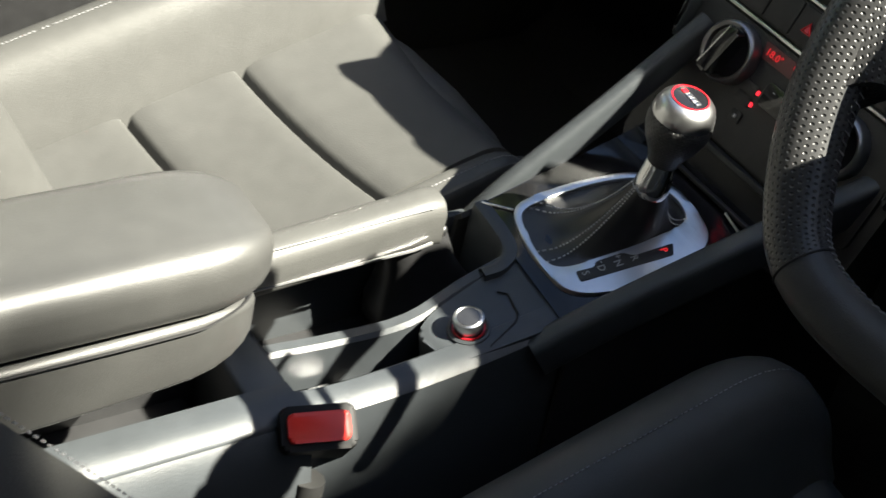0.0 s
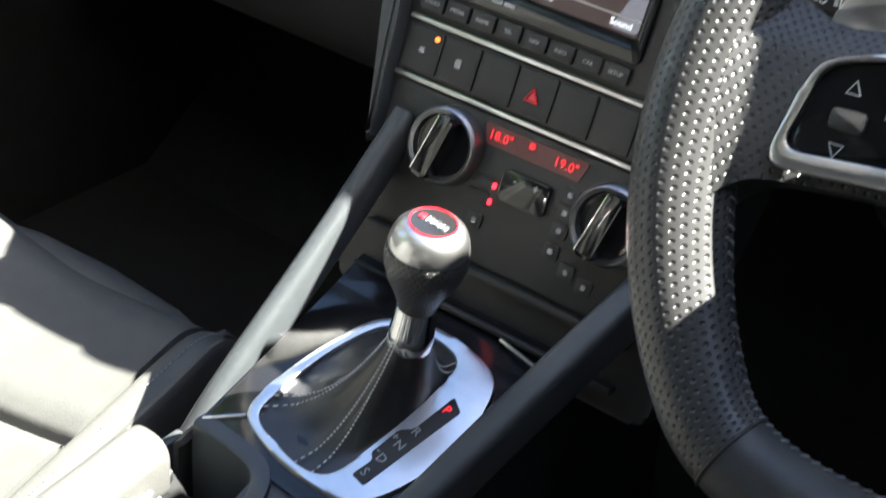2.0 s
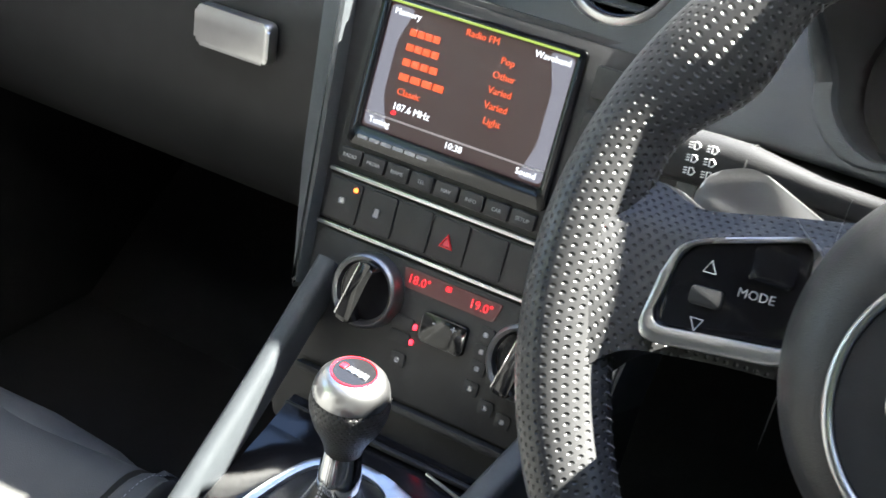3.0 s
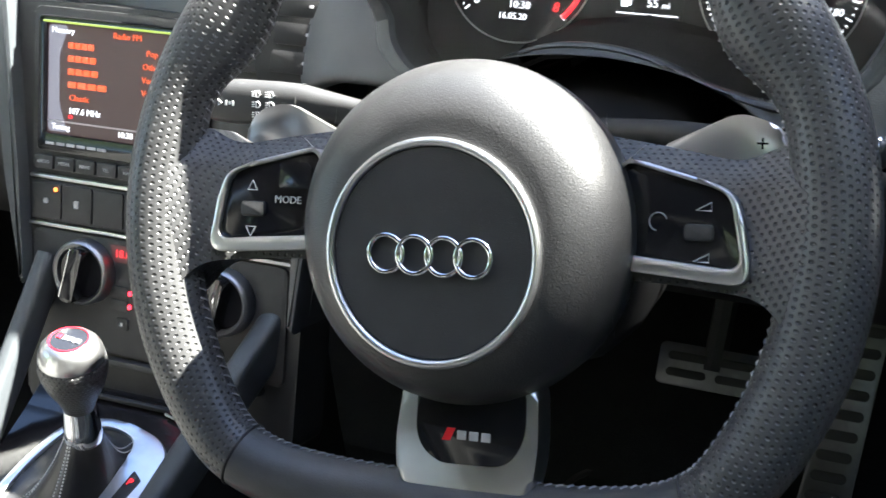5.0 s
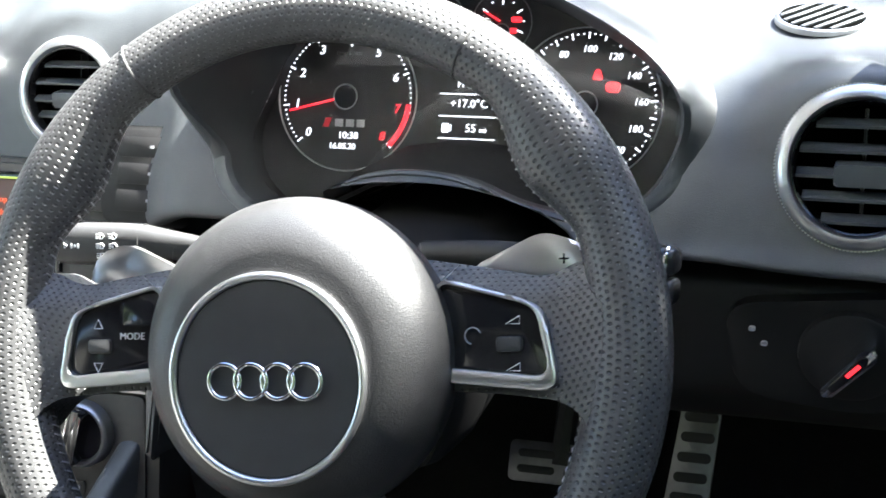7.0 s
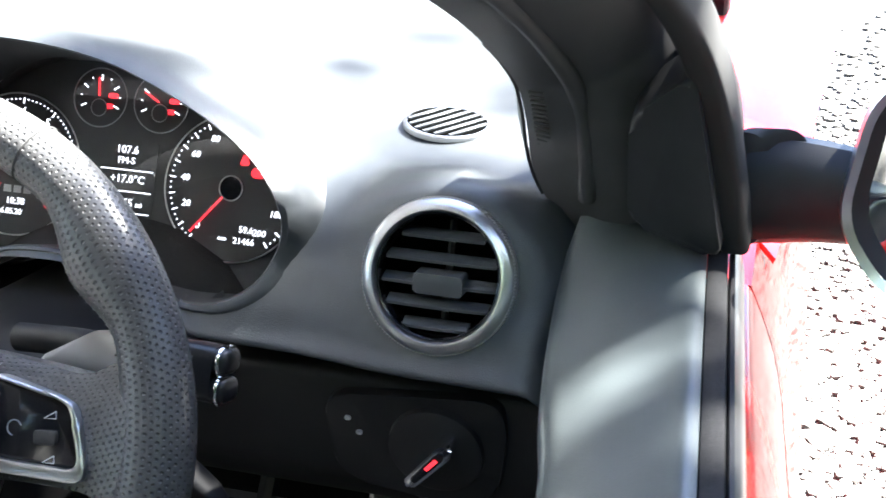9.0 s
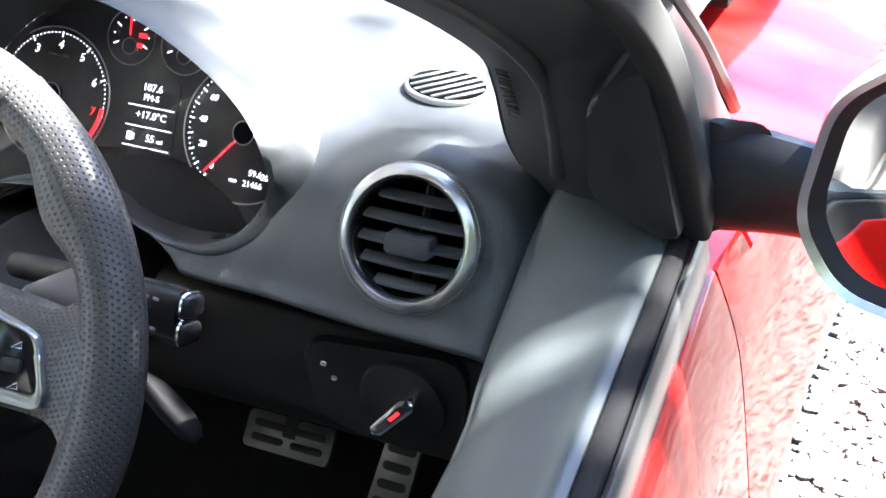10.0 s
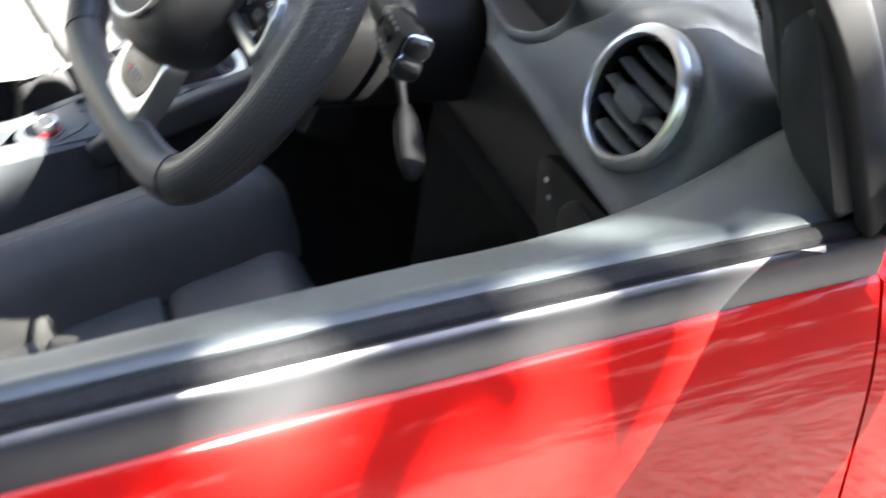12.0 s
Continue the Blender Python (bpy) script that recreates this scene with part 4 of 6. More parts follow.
    for x, ry, rz in ((-0.075, 0.003, 0.003), (-0.020, 0.0032, 0.0032), (-0.014, 0.0064, 0.0048), (-0.007, 0.0090, 0.0062), (0.006, 0.0104, 0.0068), (0.022, 0.0100, 0.0064), (0.031, 0.0074, 0.0050), (0.0355, 0.0030, 0.0026)):
        blade.append([(x, ry * math.copysign(abs(math.cos(q)) ** 0.8, math.cos(q)), rz * math.copysign(abs(math.sin(q)) ** 0.8, math.sin(q))) for q in [2 * math.pi * k / 24 for k in range(24)]])
    part("grip", loft(blade, True, True), MATT, cs, m=m, sharp=60)
    part("edge", tube(spline([(-0.006, -0.0082, 0.0050), (0.004, -0.0094, 0.0056), (0.018, -0.0090, 0.0054), (0.030, -0.0062, 0.0044)], 4), 0.0008, 6), CHROME, cs, "bright chrome edge", m=m)
    part("print", join(*[box(0.0022, 0.0016, 0.0005, (-0.008 + 0.007 * i, 0.002, 0.0066), 0.0004) for i in range(4)]), GREY_INK, cs, "grey printed marks", m=m)


column()

# ---- instruments ----
RED_GLOW = glow("red_needle_light", (1.0, 0.02, 0.03), 0.22)
WHITE_GLOW = glow("white_display_light", (0.9, 0.92, 1.0), 0.22)
ORANGE_GLOW = glow("orange_display_light", (1.0, 0.12, 0.03), 0.14)
FACE = material("dial_black", (0.012, 0.012, 0.013), 0.6, vary=0.15)


def arc_text(par, texts, cx, cy, r, a0, step, size, mat):
    for i, tx in enumerate(texts):
        a = radians(a0 + step * i)
        lettering(tx, size, CLUSTER @ pose(cx + r * math.cos(a), cy + r * math.sin(a), 0.0012), mat, par, shear=0.15)


def ticks(cx, cy, r, a0, a1, n, major):
    b = bmesh.new()
    for i in range(n + 1):
        a = a0 + (a1 - a0) * i / n
        big = i % major == 0
        q = box(0.0042 if big else 0.0010, 0.0010, 0.0004, (r - (0.001 if big else 0), 0, 0.0012))
        q.transform(Matrix.Translation((cx, cy, 0)) @ Matrix.Rotation(radians(a), 4, "Z"))
        b = join(b, q)
    return b


def instruments():
    c = thing("instrument_cluster", "black instrument cluster with two lit dials and a display", "instrument cluster", (0.342, 0.35, 0.907))
    lip = spline(LIP, 4, True)
    part("face_plate", prism([(x * 0.99, y * 0.99) for x, y in lip], -0.008, 0.0, 0), FACE, c, m=CLUSTER)
    for nm, cx in (("rev_counter", -0.084), ("speedometer", 0.084)):
        d = part(nm, lathe([(0, 0.0002), (0.050, 0.0002), (0.0505, 0.001), (0, 0.001)], 64), FACE, c, "round black dial", m=CLUSTER @ pose(cx, 0, 0))
        part("bezel", ring(0.0508, 0.0006, 0.0014, 72, 8), SATIN, d, "fine bright bezel", m=CLUSTER @ pose(cx, 0, 0))
        part("hub_cap", lathe([(0.0085, 0.001), (0.0085, 0.004), (0.008, 0.0045), (0, 0.0047)], 32), GLOSS, d, m=CLUSTER @ pose(cx, 0, 0))
        part("hub_ring", ring(0.0085, 0.0005, 0.0045, 40, 6), GREY_INK, d, m=CLUSTER @ pose(cx, 0, 0))
        if cx < 0:
            part("scale", ticks(cx, 0, 0.0465, 222, -45, 64, 8), WHITE_GLOW, d, m=CLUSTER)
            arc_text(d, list("0123456"), cx, 0, 0.0375, 222, -33.3, 0.0088, WHITE_GLOW)
            arc_text(d, ["7", "8"], cx, 0, 0.0375, 222 - 33.3 * 7, -33.3, 0.0088, RED_GLOW)
            rz = [(0.0455 * math.cos(radians(q)), 0.0455 * math.sin(radians(q)), 0.0016) for q in range(-45, -4, 4)]
            part("red_zone", tube([(x + cx, y, z) for x, y, z in rz], 0.0017, 6, wide=1, up=(0, 0, 1)), RED_GLOW, d, "red zone", m=CLUSTER)
            ang = 194.5
            lettering("1/min x 1000", 0.0036, CLUSTER @ pose(cx, 0.030, 0.0012), GREY_INK, d)
            lettering("10:38", 0.0068, CLUSTER @ pose(cx + 0.002, -0.0265, 0.0012), WHITE_GLOW, d)
            lettering("16.05.20", 0.0058, CLUSTER @ pose(cx - 0.002, -0.034, 0.0012), WHITE_GLOW, d)
            part("badge", prism([(cx - 0.017, -0.021), (cx - 0.0125, -0.021), (cx - 0.0105, -0.0145), (cx - 0.015, -0.0145)], 0.001, 0.0016), BADGE_RED, d, "red badge bar", m=CLUSTER)
            part("badge", join(*[box(0.006, 0.0052, 0.0006, (cx - 0.005 + 0.008 * i, -0.0178, 0.0013), 0.0002) for i in range(3)]), GREY_INK, d, "grey badge bars", m=CLUSTER)
        else:
            part("scale", ticks(cx, 0, 0.0465, 232, -52, 60, 3), WHITE_GLOW, d, m=CLUSTER)
            arc_text(d, [str(20 * i) for i in range(11)], cx, 0, 0.0365, 230, -28.2, 0.0066, WHITE_GLOW)
            part("odometer", prism([(x + cx + 0.006, y - 0.032) for x, y in rounded(0.037, 0.018, 0.002)], 0.001, 0.0013), FACE, d, m=CLUSTER)
            lettering("59.6", 0.0064, CLUSTER @ pose(cx + 0.013, -0.0275, 0.0015), WHITE_GLOW, d)
            lettering("21466", 0.0064, CLUSTER @ pose(cx + 0.012, -0.0355, 0.0015), WHITE_GLOW, d)
            part("trip_mark", box(0.006, 0.0018, 0.0004, (cx - 0.004, -0.035, 0.0015), 0.0006), WHITE_GLOW, d, m=CLUSTER)
            part("warning_light", prism(soften([(cx + 0.0035, 0.0165), (cx + 0.0105, 0.0165), (cx + 0.0085, 0.0235), (cx + 0.0055, 0.0235)], 0.0015), 0.001, 0.0016), RED_GLOW, d, "red belt warning light", m=CLUSTER)
            part("warning_light", prism([(x + cx + 0.0175, y + 0.012) for x, y in rounded(0.0095, 0.0068, 0.0028)], 0.001, 0.0016), RED_GLOW, d, "red brake warning light", m=CLUSTER)
            ang = 230
        nd = box(0.034, 0.0014, 0.0012, (0.0255, 0, 0.0045), 0.0004)
        part("needle", nd, RED_GLOW, d, "red needle", m=CLUSTER @ pose(cx, 0, 0) @ Matrix.Rotation(radians(ang), 4, "Z"))
    for cx in (-0.023, 0.024):
        d = part("small_gauge", lathe([(0, 0.0002), (0.020, 0.0002), (0.0203, 0.001), (0, 0.001)], 48), FACE, c, "small black gauge", m=CLUSTER @ pose(cx, 0.053, 0))
        part("bezel", ring(0.0206, 0.0005, 0.0013, 56, 6), GREY_INK, d, m=CLUSTER @ pose(cx, 0.053, 0))
        part("scale", ticks(cx, 0.053, 0.0150, 205, -25, 8, 2), WHITE_GLOW, d, m=CLUSTER)
        part("needle", box(0.013, 0.0012, 0.0012, (0.0075, 0, 0.003), 0.0003), RED_GLOW, d, "red needle", m=CLUSTER @ pose(cx, 0.053, 0) @ Matrix.Rotation(radians(95 if cx < 0 else 150), 4, "Z"))
        part("red_zone", join(box(0.007, 0.0035, 0.0005, (cx + 0.010, 0.055, 0.0013), 0.0008), box(0.005, 0.0035, 0.0005, (cx + 0.008, 0.0475, 0.0013), 0.0008)), RED_GLOW, d, "red lit marks", m=CLUSTER)
        part("hub_ring", ring(0.006, 0.0004, 0.002, 32, 6), GREY_INK, d, m=CLUSTER @ pose(cx, 0.046, 0))
    disp = part("display", prism([(x + 0.003, y - 0.006) for x, y in rounded(0.045, 0.062, 0.002)], 0.0, 0.0006), FACE, c, m=CLUSTER)
    lettering("107.6", 0.0078, CLUSTER @ pose(0.002, 0.0185, 0.001), WHITE_GLOW, disp)
    lettering("FM-S", 0.0066, CLUSTER @ pose(0.002, 0.011, 0.001), WHITE_GLOW, disp)
    lettering("+17.0\u00b0C", 0.0078, CLUSTER @ pose(0.004, -0.002, 0.001), WHITE_GLOW, disp)
    lettering("55", 0.0078, CLUSTER @ pose(0.006, -0.0185, 0.001), WHITE_GLOW, disp)
    lettering("mi", 0.0052, CLUSTER @ pose(0.0145, -0.0193, 0.001), WHITE_GLOW, disp)
    lettering("P", 0.0066, CLUSTER @ pose(0.002, -0.030, 0.001), WHITE_GLOW, disp)
    for yy in (0.0045, -0.0105, -0.0255):
        part("rule", box(0.040, 0.0008, 0.0003, (0.003, yy, 0.001)), WHITE_GLOW, disp, m=CLUSTER)
    part("pump_symbol", join(box(0.0045, 0.0062, 0.0004, (-0.012, -0.0185, 0.001), 0.0006), box(0.0014, 0.0045, 0.0004, (-0.0085, -0.0185, 0.001), 0.0004)), WHITE_GLOW, disp, m=CLUSTER)
    lens = part("lens", prism([(x * 0.965, y * 0.965) for x, y in lip], 0.0135, 0.0145), clear("cluster_lens"), c, "clear cover", m=CLUSTER)
    lens.visible_shadow = False


instruments()


# near-black without gloss: the shade inside vents and grille, put into the colour
GAP_SHADE = material("painted_gap_shade", (0.0015, 0.0015, 0.0015), 0.95, vary=0.1, spec=0.0)


def round_vent(at, rake, az, size=1.0):
    v = thing("air_vent", "round black air vent with a knurled silver ring", "air vent", at, group="air vents")
    m = facing(at, rake, az) @ Matrix.Scale(size, 4)
    part("bezel", lathe([(0.0378, -0.002), (0.0383, 0.0035), (0.0395, 0.0052), (0.0410, 0.0050), (0.0445, 0.0030), (0.0462, 0.0005), (0.0466, -0.004), (0.0462, -0.012), (0.0450, -0.034), (0.038, -0.034)], 96, True), SATIN, v, "satin silver ring", m=m)
    kn = bmesh.new()
    for i in range(140):
        a = 2 * math.pi * i / 140
        q = box(0.0008, 0.0010, 0.008, (0.0467, 0, -0.004))
        q.transform(Matrix.Rotation(a, 4, "Z"))
        kn = join(kn, q)
    tagged(part("knurling", kn, SATIN, v, m=m), kind="stuff")
    part("inner_ring", lathe([(0.0380, -0.003), (0.0377, 0.0015), (0.0368, 0.001), (0.0355, -0.008), (0.0345, -0.030), (0.0385, -0.030)], 72, True), GLOSS, v, "gloss black inner ring", m=m)
    # the duct's inner shade is painted on with the near-black
    part("duct", lathe([(0.0, -0.034), (0.036, -0.034), (0.0357, -0.006), (0.0352, -0.006), (0.0350, -0.030), (0.0, -0.030)], 48), GAP_SHADE, v, "duct with its shade painted near-black", m=m)
    for y in (0.0245, 0.0105, -0.0035, -0.0165, -0.029):
        half = math.sqrt(0.0352 ** 2 - y * y)
        rows = []
        for t in range(13):
            u = t / 12 * 2 - 1
            d = 0.0035 * (1 - u * u)
            rows.append([(u * half, y + 0.0028, -0.0105), (u * half, y + 0.0026, -0.0085), (u * half, y - 0.0016, -0.0030 + d), (u * half, y - 0.0032, -0.0036 + d), (u * half, y - 0.0020, -0.0070 + d), (u * half, y + 0.0012, -0.0105)])
        part("slat", loft(rows, True, True), SOFT, v, m=m, sharp=50)
    part("vane", box(0.0016, 0.066, 0.010, (0.001, 0, -0.021), 0.0004), HARD, v, m=m)
    tab = rounded(0.030, 0.0125, 0.002)
    part("tab", prism(tab, -0.010, 0.003, 0.0016), SOFT, v, "thumb tab", m=m @ pose(0.001, -0.0045, 0, 12))
    return v


round_vent((0.606, 0.236, 0.920), 23.4, 0)
round_vent((0.030, 0.356, 0.898), 22, 0, 0.92)
round_vent((-0.088, 0.366, 0.898), 22, 0, 0.92)


PEDAL = material("dull_brushed_steel", (0.13, 0.13, 0.135), 0.45, metal=1.0, vary=0.15, scale=150)


def dash_details():
    g = thing("dash_grille", "oval slatted speaker grille in the dashboard top", "grille", (0.57, 0.368, 0.962))
    m = basis((0.5735, 0.368, 0.9607), (0.050, 0.012, -0.003), (-0.02, 0.05, 0.006))
    part("rim", lathe([(0.0275, -0.002), (0.0275, 0.0014), (0.0264, 0.0022), (0.0250, 0.0022), (0.0247, -0.002)], 56, True), SATIN, g, "pale rim", m=m @ Matrix.Diagonal((1.06, 0.80, 1, 1)))
    # a near-black disc on the pad paints the grille's shaded depth; no hole
    part("opening", lathe([(0, -0.002), (0.025, -0.002), (0.025, 0.0014), (0, 0.0014)], 48), GAP_SHADE, g, m=m @ Matrix.Diagonal((1.06, 0.80, 1, 1)))
    tilt = radians(38)
    ct, sn = math.cos(tilt), math.sin(tilt)
    for i in range(6):
        c = -0.0165 + 0.0066 * i
        # where the tilted slat's middle line meets the oval
        qa = (ct / 0.0260) ** 2 + (sn / 0.0196) ** 2
        qb = 2 * c * sn * ct * (1 / 0.0196 ** 2 - 1 / 0.0260 ** 2)
        qc = (c * sn / 0.0260) ** 2 + (c * ct / 0.0196) ** 2 - 1
        disc = qb * qb - 4 * qa * qc
        if disc <= 0:
            continue
        s0, s1 = (-qb - math.sqrt(disc)) / (2 * qa), (-qb + math.sqrt(disc)) / (2 * qa)
        part("slat", box(s1 - s0, 0.0030, 0.0018, ((s0 + s1) / 2, c, 0.0022), 0.0004, 1), SOFT, g, m=m @ Matrix.Rotation(tilt, 4, "Z"))
    # light switch panel under the vent
    s = thing("light_switch", "black rotary light switch with a chromed bar and red marks", "light switch", (0.60, 0.23, 0.80))
    m = facing((0.594, 0.2285, 0.807), -4)
    part("panel", prism(soften([(-0.062, 0.028), (0.05, 0.040), (0.058, 0.02), (0.05, -0.035), (0.02, -0.045), (-0.055, -0.036)], 0.02), -0.006, 0.002, 0.001), MATT, s, m=m)
    part("dial", lathe([(0.031, 0.001), (0.030, 0.006), (0.027, 0.0075), (0, 0.0075)], 56), MATT, s, m=m @ pose(0.012, -0.002, 0))
    bar = soften([(-0.022, -0.004), (0.018, -0.0055), (0.0235, 0.0), (0.018, 0.0055), (-0.022, 0.004)], 0.003)
    mb = m @ pose(0.0115, -0.003, 0.0075) @ Matrix.Rotation(radians(50), 4, "Z")
    part("handle", prism(bar, 0.0, 0.013, 0.002), CHROME, s, "chromed switch bar", m=mb)
    part("handle_inlay", prism([(x * 0.72, y * 0.55) for x, y in bar], 0.012, 0.0136, 0.0), GLOSS, s, m=mb)
    part("marker", box(0.011, 0.0026, 0.0006, (0.004, 0, 0.0138), 0.0002), RED_GLOW, s, "red lit marker", m=mb)
    part("marker", box(0.0085, 0.003, 0.0008, (0.026, 0.0185, 0.0025), 0.0008), glow("orange_mark", (1.0, 0.1, 0.02), 0.2), s, "orange lit mark", m=m)
    for x, y in ((-0.045, 0.012), (-0.038, 0.002), (-0.016, -0.006)):
        part("print", box(0.004, 0.003, 0.0004, (x, y, 0.0025), 0.0012), GREY_INK, s, m=m)
    # pedals
    b = thing("brake_pedal", "steel brake pedal with black rubber slots", "pedal", (0.35, 0.5, 0.5))
    m = facing((0.350, 0.50, 0.505), 38)
    part("plate", prism(rounded(0.092, 0.036, 0.005), -0.006, 0.0, 0.001), PEDAL, b, "brushed steel plate", m=m)
    for i in range(2):
        for j in range(2):
            part("rubber_slot", prism([(x + (i - 0.5) * 0.042, y + (j - 0.5) * 0.014) for x, y in rounded(0.034, 0.007, 0.0034)], -0.002, 0.0012, 0.0005), RUBBER, b, "black rubber slot", m=m)
    part("arm", tube([(0.350, 0.505, 0.50), (0.352, 0.55, 0.56), (0.354, 0.60, 0.68)], 0.010, 8), HARD, b)
    a = thing("accelerator_pedal", "tall steel accelerator pedal with black rubber slots", "pedal", (0.47, 0.52, 0.48))
    m = facing((0.463, 0.50, 0.508), 28)
    part("plate", prism(soften([(-0.03, -0.105), (0.012, -0.105), (0.027, 0.078), (-0.006, 0.078)], 0.005), -0.006, 0.0, 0.001), PEDAL, a, "brushed steel plate", m=m)
    for j in range(10):
        yy = 0.068 - 0.0175 * j
        cx = 0.0105 - 0.019 * j / 9
        part("rubber_slot", prism([(x + cx, y + yy) for x, y in rounded(0.029, 0.0085, 0.004)], -0.002, 0.0012, 0.0005), RUBBER, a, "black rubber slot", m=m)
    part("arm", tube([(0.463, 0.505, 0.50), (0.463, 0.56, 0.50), (0.463, 0.62, 0.52)], 0.010, 8), HARD, a)


dash_details()


# ---- centre stack ----
STACK = facing((0, 0.275, 0.70), 20)


def centre_stack():
    s = thing("centre_stack", "black centre stack with satin trim strips", "centre stack", (-0.02, 0.3, 0.7))
    out = soften([(-0.135, -0.15), (0.105, -0.15), (0.108, -0.02), (0.125, 0.165), (-0.165, 0.165), (-0.148, 0.03), (-0.137, -0.04)], 0.01)
    part("panel", prism(out, -0.05, -0.003, 0.003), HARD, s, m=STACK)
    for sg, pts in ((-1, [(-0.135, -0.055), (-0.150, 0.03), (-0.170, 0.165), (-0.150, 0.168), (-0.137, 0.03), (-0.131, -0.05)]), (1, [(0.107, -0.055), (0.101, -0.05), (0.104, 0.03), (0.112, 0.168), (0.132, 0.165), (0.116, 0.03)])):
        part("side_cheek", prism(pts if sg > 0 else pts[::-1], -0.05, 0.010, 0.004), SOFT, s, "soft black cheek", m=STACK)
    for v in (0.0315, -0.0055):
        part("trim_strip", box(0.232, 0.0028, 0.005, (-0.017, v, -0.001), 0.0008), SATIN, s, "satin aluminium strip", m=STACK)
    # switch row
    row = part("switch_carrier", box(0.230, 0.031, 0.004, (-0.017, 0.0130, -0.002), 0.001), HARD, s, m=STACK)
    for i in range(8):
        x = -0.117 + 0.0285 * i
        part("switch", prism([(q + x, r + 0.013) for q, r in rounded(0.0272, 0.028, 0.002, 3)], -0.002, 0.0015, 0.0007), HARD, row, m=STACK)
    part("hazard_symbol", tube([(-0.0365, 0.0085, 0.0018), (-0.0275, 0.0085, 0.0018), (-0.032, 0.0165, 0.0018)], 0.0011, 6, closed=True, up=(0, 0, 1)), BADGE_RED, row, "red hazard triangle", m=STACK)
    part("hazard_symbol", prism([(-0.0345, 0.0095), (-0.0295, 0.0095), (-0.032, 0.0145)], 0.001, 0.002), glow("hazard_red", (1.0, 0.03, 0.08), 0.06), row, "red hazard triangle", m=STACK)
    part("indicator_lamp", lathe([(0.0018, 0.001), (0.0016, 0.0024), (0, 0.0028)], 16), glow("amber_lamp", (1.0, 0.18, 0.03), 0.5), row, "amber lamp", m=STACK @ pose(-0.108, 0.0225, 0))
    for x, h in ((-0.117, 0.004), (-0.0885, 0.006)):
        part("symbol", box(0.0045, h, 0.0004, (x, 0.013, 0.0018), 0.001), GREY_INK, row, m=STACK)
    # navigation unit
    n = thing("navigation_unit", "black navigation radio with an orange-lettered colour screen", "car radio", (-0.02, 0.31, 0.78))
    part("body", prism([(x - 0.0195, y + 0.099) for x, y in rounded(0.222, 0.124, 0.006)], -0.010, 0.001, 0.001), HARD, n, m=STACK)
    part("screen_bezel", frame_plate([(x - 0.0480, y + 0.1035) for x, y in rounded(0.153, 0.103, 0.004)], [(x - 0.0480, y + 0.1075) for x, y in rounded(0.139, 0.083, 0.002)], -0.002, 0.0042, 0.0012), GLOSS, n, "gloss black bezel", m=STACK)
    sc = part("screen", prism([(x - 0.048, y + 0.1075) for x, y in rounded(0.139, 0.083, 0.002)], -0.003, 0.0012), glow("screen_dark", (0.10, 0.035, 0.03), 0.045), n, "lit screen", m=STACK)
    part("screen_margin", prism(soften([(-0.1165, 0.0675), (-0.0985, 0.0675), (-0.1065, 0.09), (-0.1065, 0.126), (-0.0985, 0.148), (-0.1165, 0.148)], 0.004), 0.001, 0.0015), glow("screen_grey", (0.30, 0.29, 0.36), 0.09), sc, m=STACK)
    part("screen_margin", prism(soften([(0.0205, 0.0675), (0.0205, 0.148), (0.0025, 0.148), (0.0105, 0.126), (0.0105, 0.09), (0.0025, 0.0675)], 0.004), 0.001, 0.0015), glow("screen_grey", (0.30, 0.29, 0.36), 0.09), sc, m=STACK)
    part("screen_rule", box(0.137, 0.0012, 0.0004, (-0.048, 0.0755, 0.0016)), GREY_INK, sc, m=STACK)
    part("screen_edge", box(0.143, 0.0016, 0.001, (-0.048, 0.1505, 0.0046), 0.0004), glow("screen_green_edge", (0.45, 0.6, 0.08), 0.12), n, m=STACK)
    for i, (wd, txt) in enumerate(((0.024, ""), (0.026, ""), (0.028, ""), (0.036, ""), (0.0, "Classic"))):
        y = 0.1335 - 0.0098 * i
        if txt:
            lettering(txt, 0.0066, STACK @ pose(-0.088, y, 0.0016), ORANGE_GLOW, sc)
        else:
            part("text_line", join(*[box(wd * 0.21, 0.0046, 0.0004, (-0.099 + wd * (0.12 + 0.25 * k), y, 0.0016), 0.0005) for k in range(4)]), ORANGE_GLOW, sc, "orange text bars", m=STACK)
    for i, txt in enumerate(("Pop", "Other", "Varied", "Varied", "Light")):
        lettering(txt, 0.0066, STACK @ pose(-0.024, 0.1335 - 0.0098 * i, 0.0016), ORANGE_GLOW, sc)
    lettering("107.6 MHz", 0.0066, STACK @ pose(-0.083, 0.0843, 0.0016), WHITE_GLOW, sc)
    lettering("Tuning", 0.0060, STACK @ pose(-0.1045, 0.0712, 0.0016), WHITE_GLOW, sc)
    lettering("Sound", 0.0060, STACK @ pose(0.0085, 0.0712, 0.0016), WHITE_GLOW, sc)
    lettering("Memory", 0.0060, STACK @ pose(-0.1035, 0.1440, 0.0016), WHITE_GLOW, sc)
    lettering("Waveband", 0.0060, STACK @ pose(0.0055, 0.1440, 0.0016), WHITE_GLOW, sc)
    lettering("Radio FM", 0.0066, STACK @ pose(-0.046, 0.1440, 0.0016), ORANGE_GLOW, sc)
    lettering("10:38", 0.0062, STACK @ pose(-0.046, 0.0712, 0.0016), WHITE_GLOW, sc)
    part("cursor", box(0.0035, 0.0025, 0.0004, (-0.0955, 0.0800, 0.0016), 0.001), RED_GLOW, sc, m=STACK)
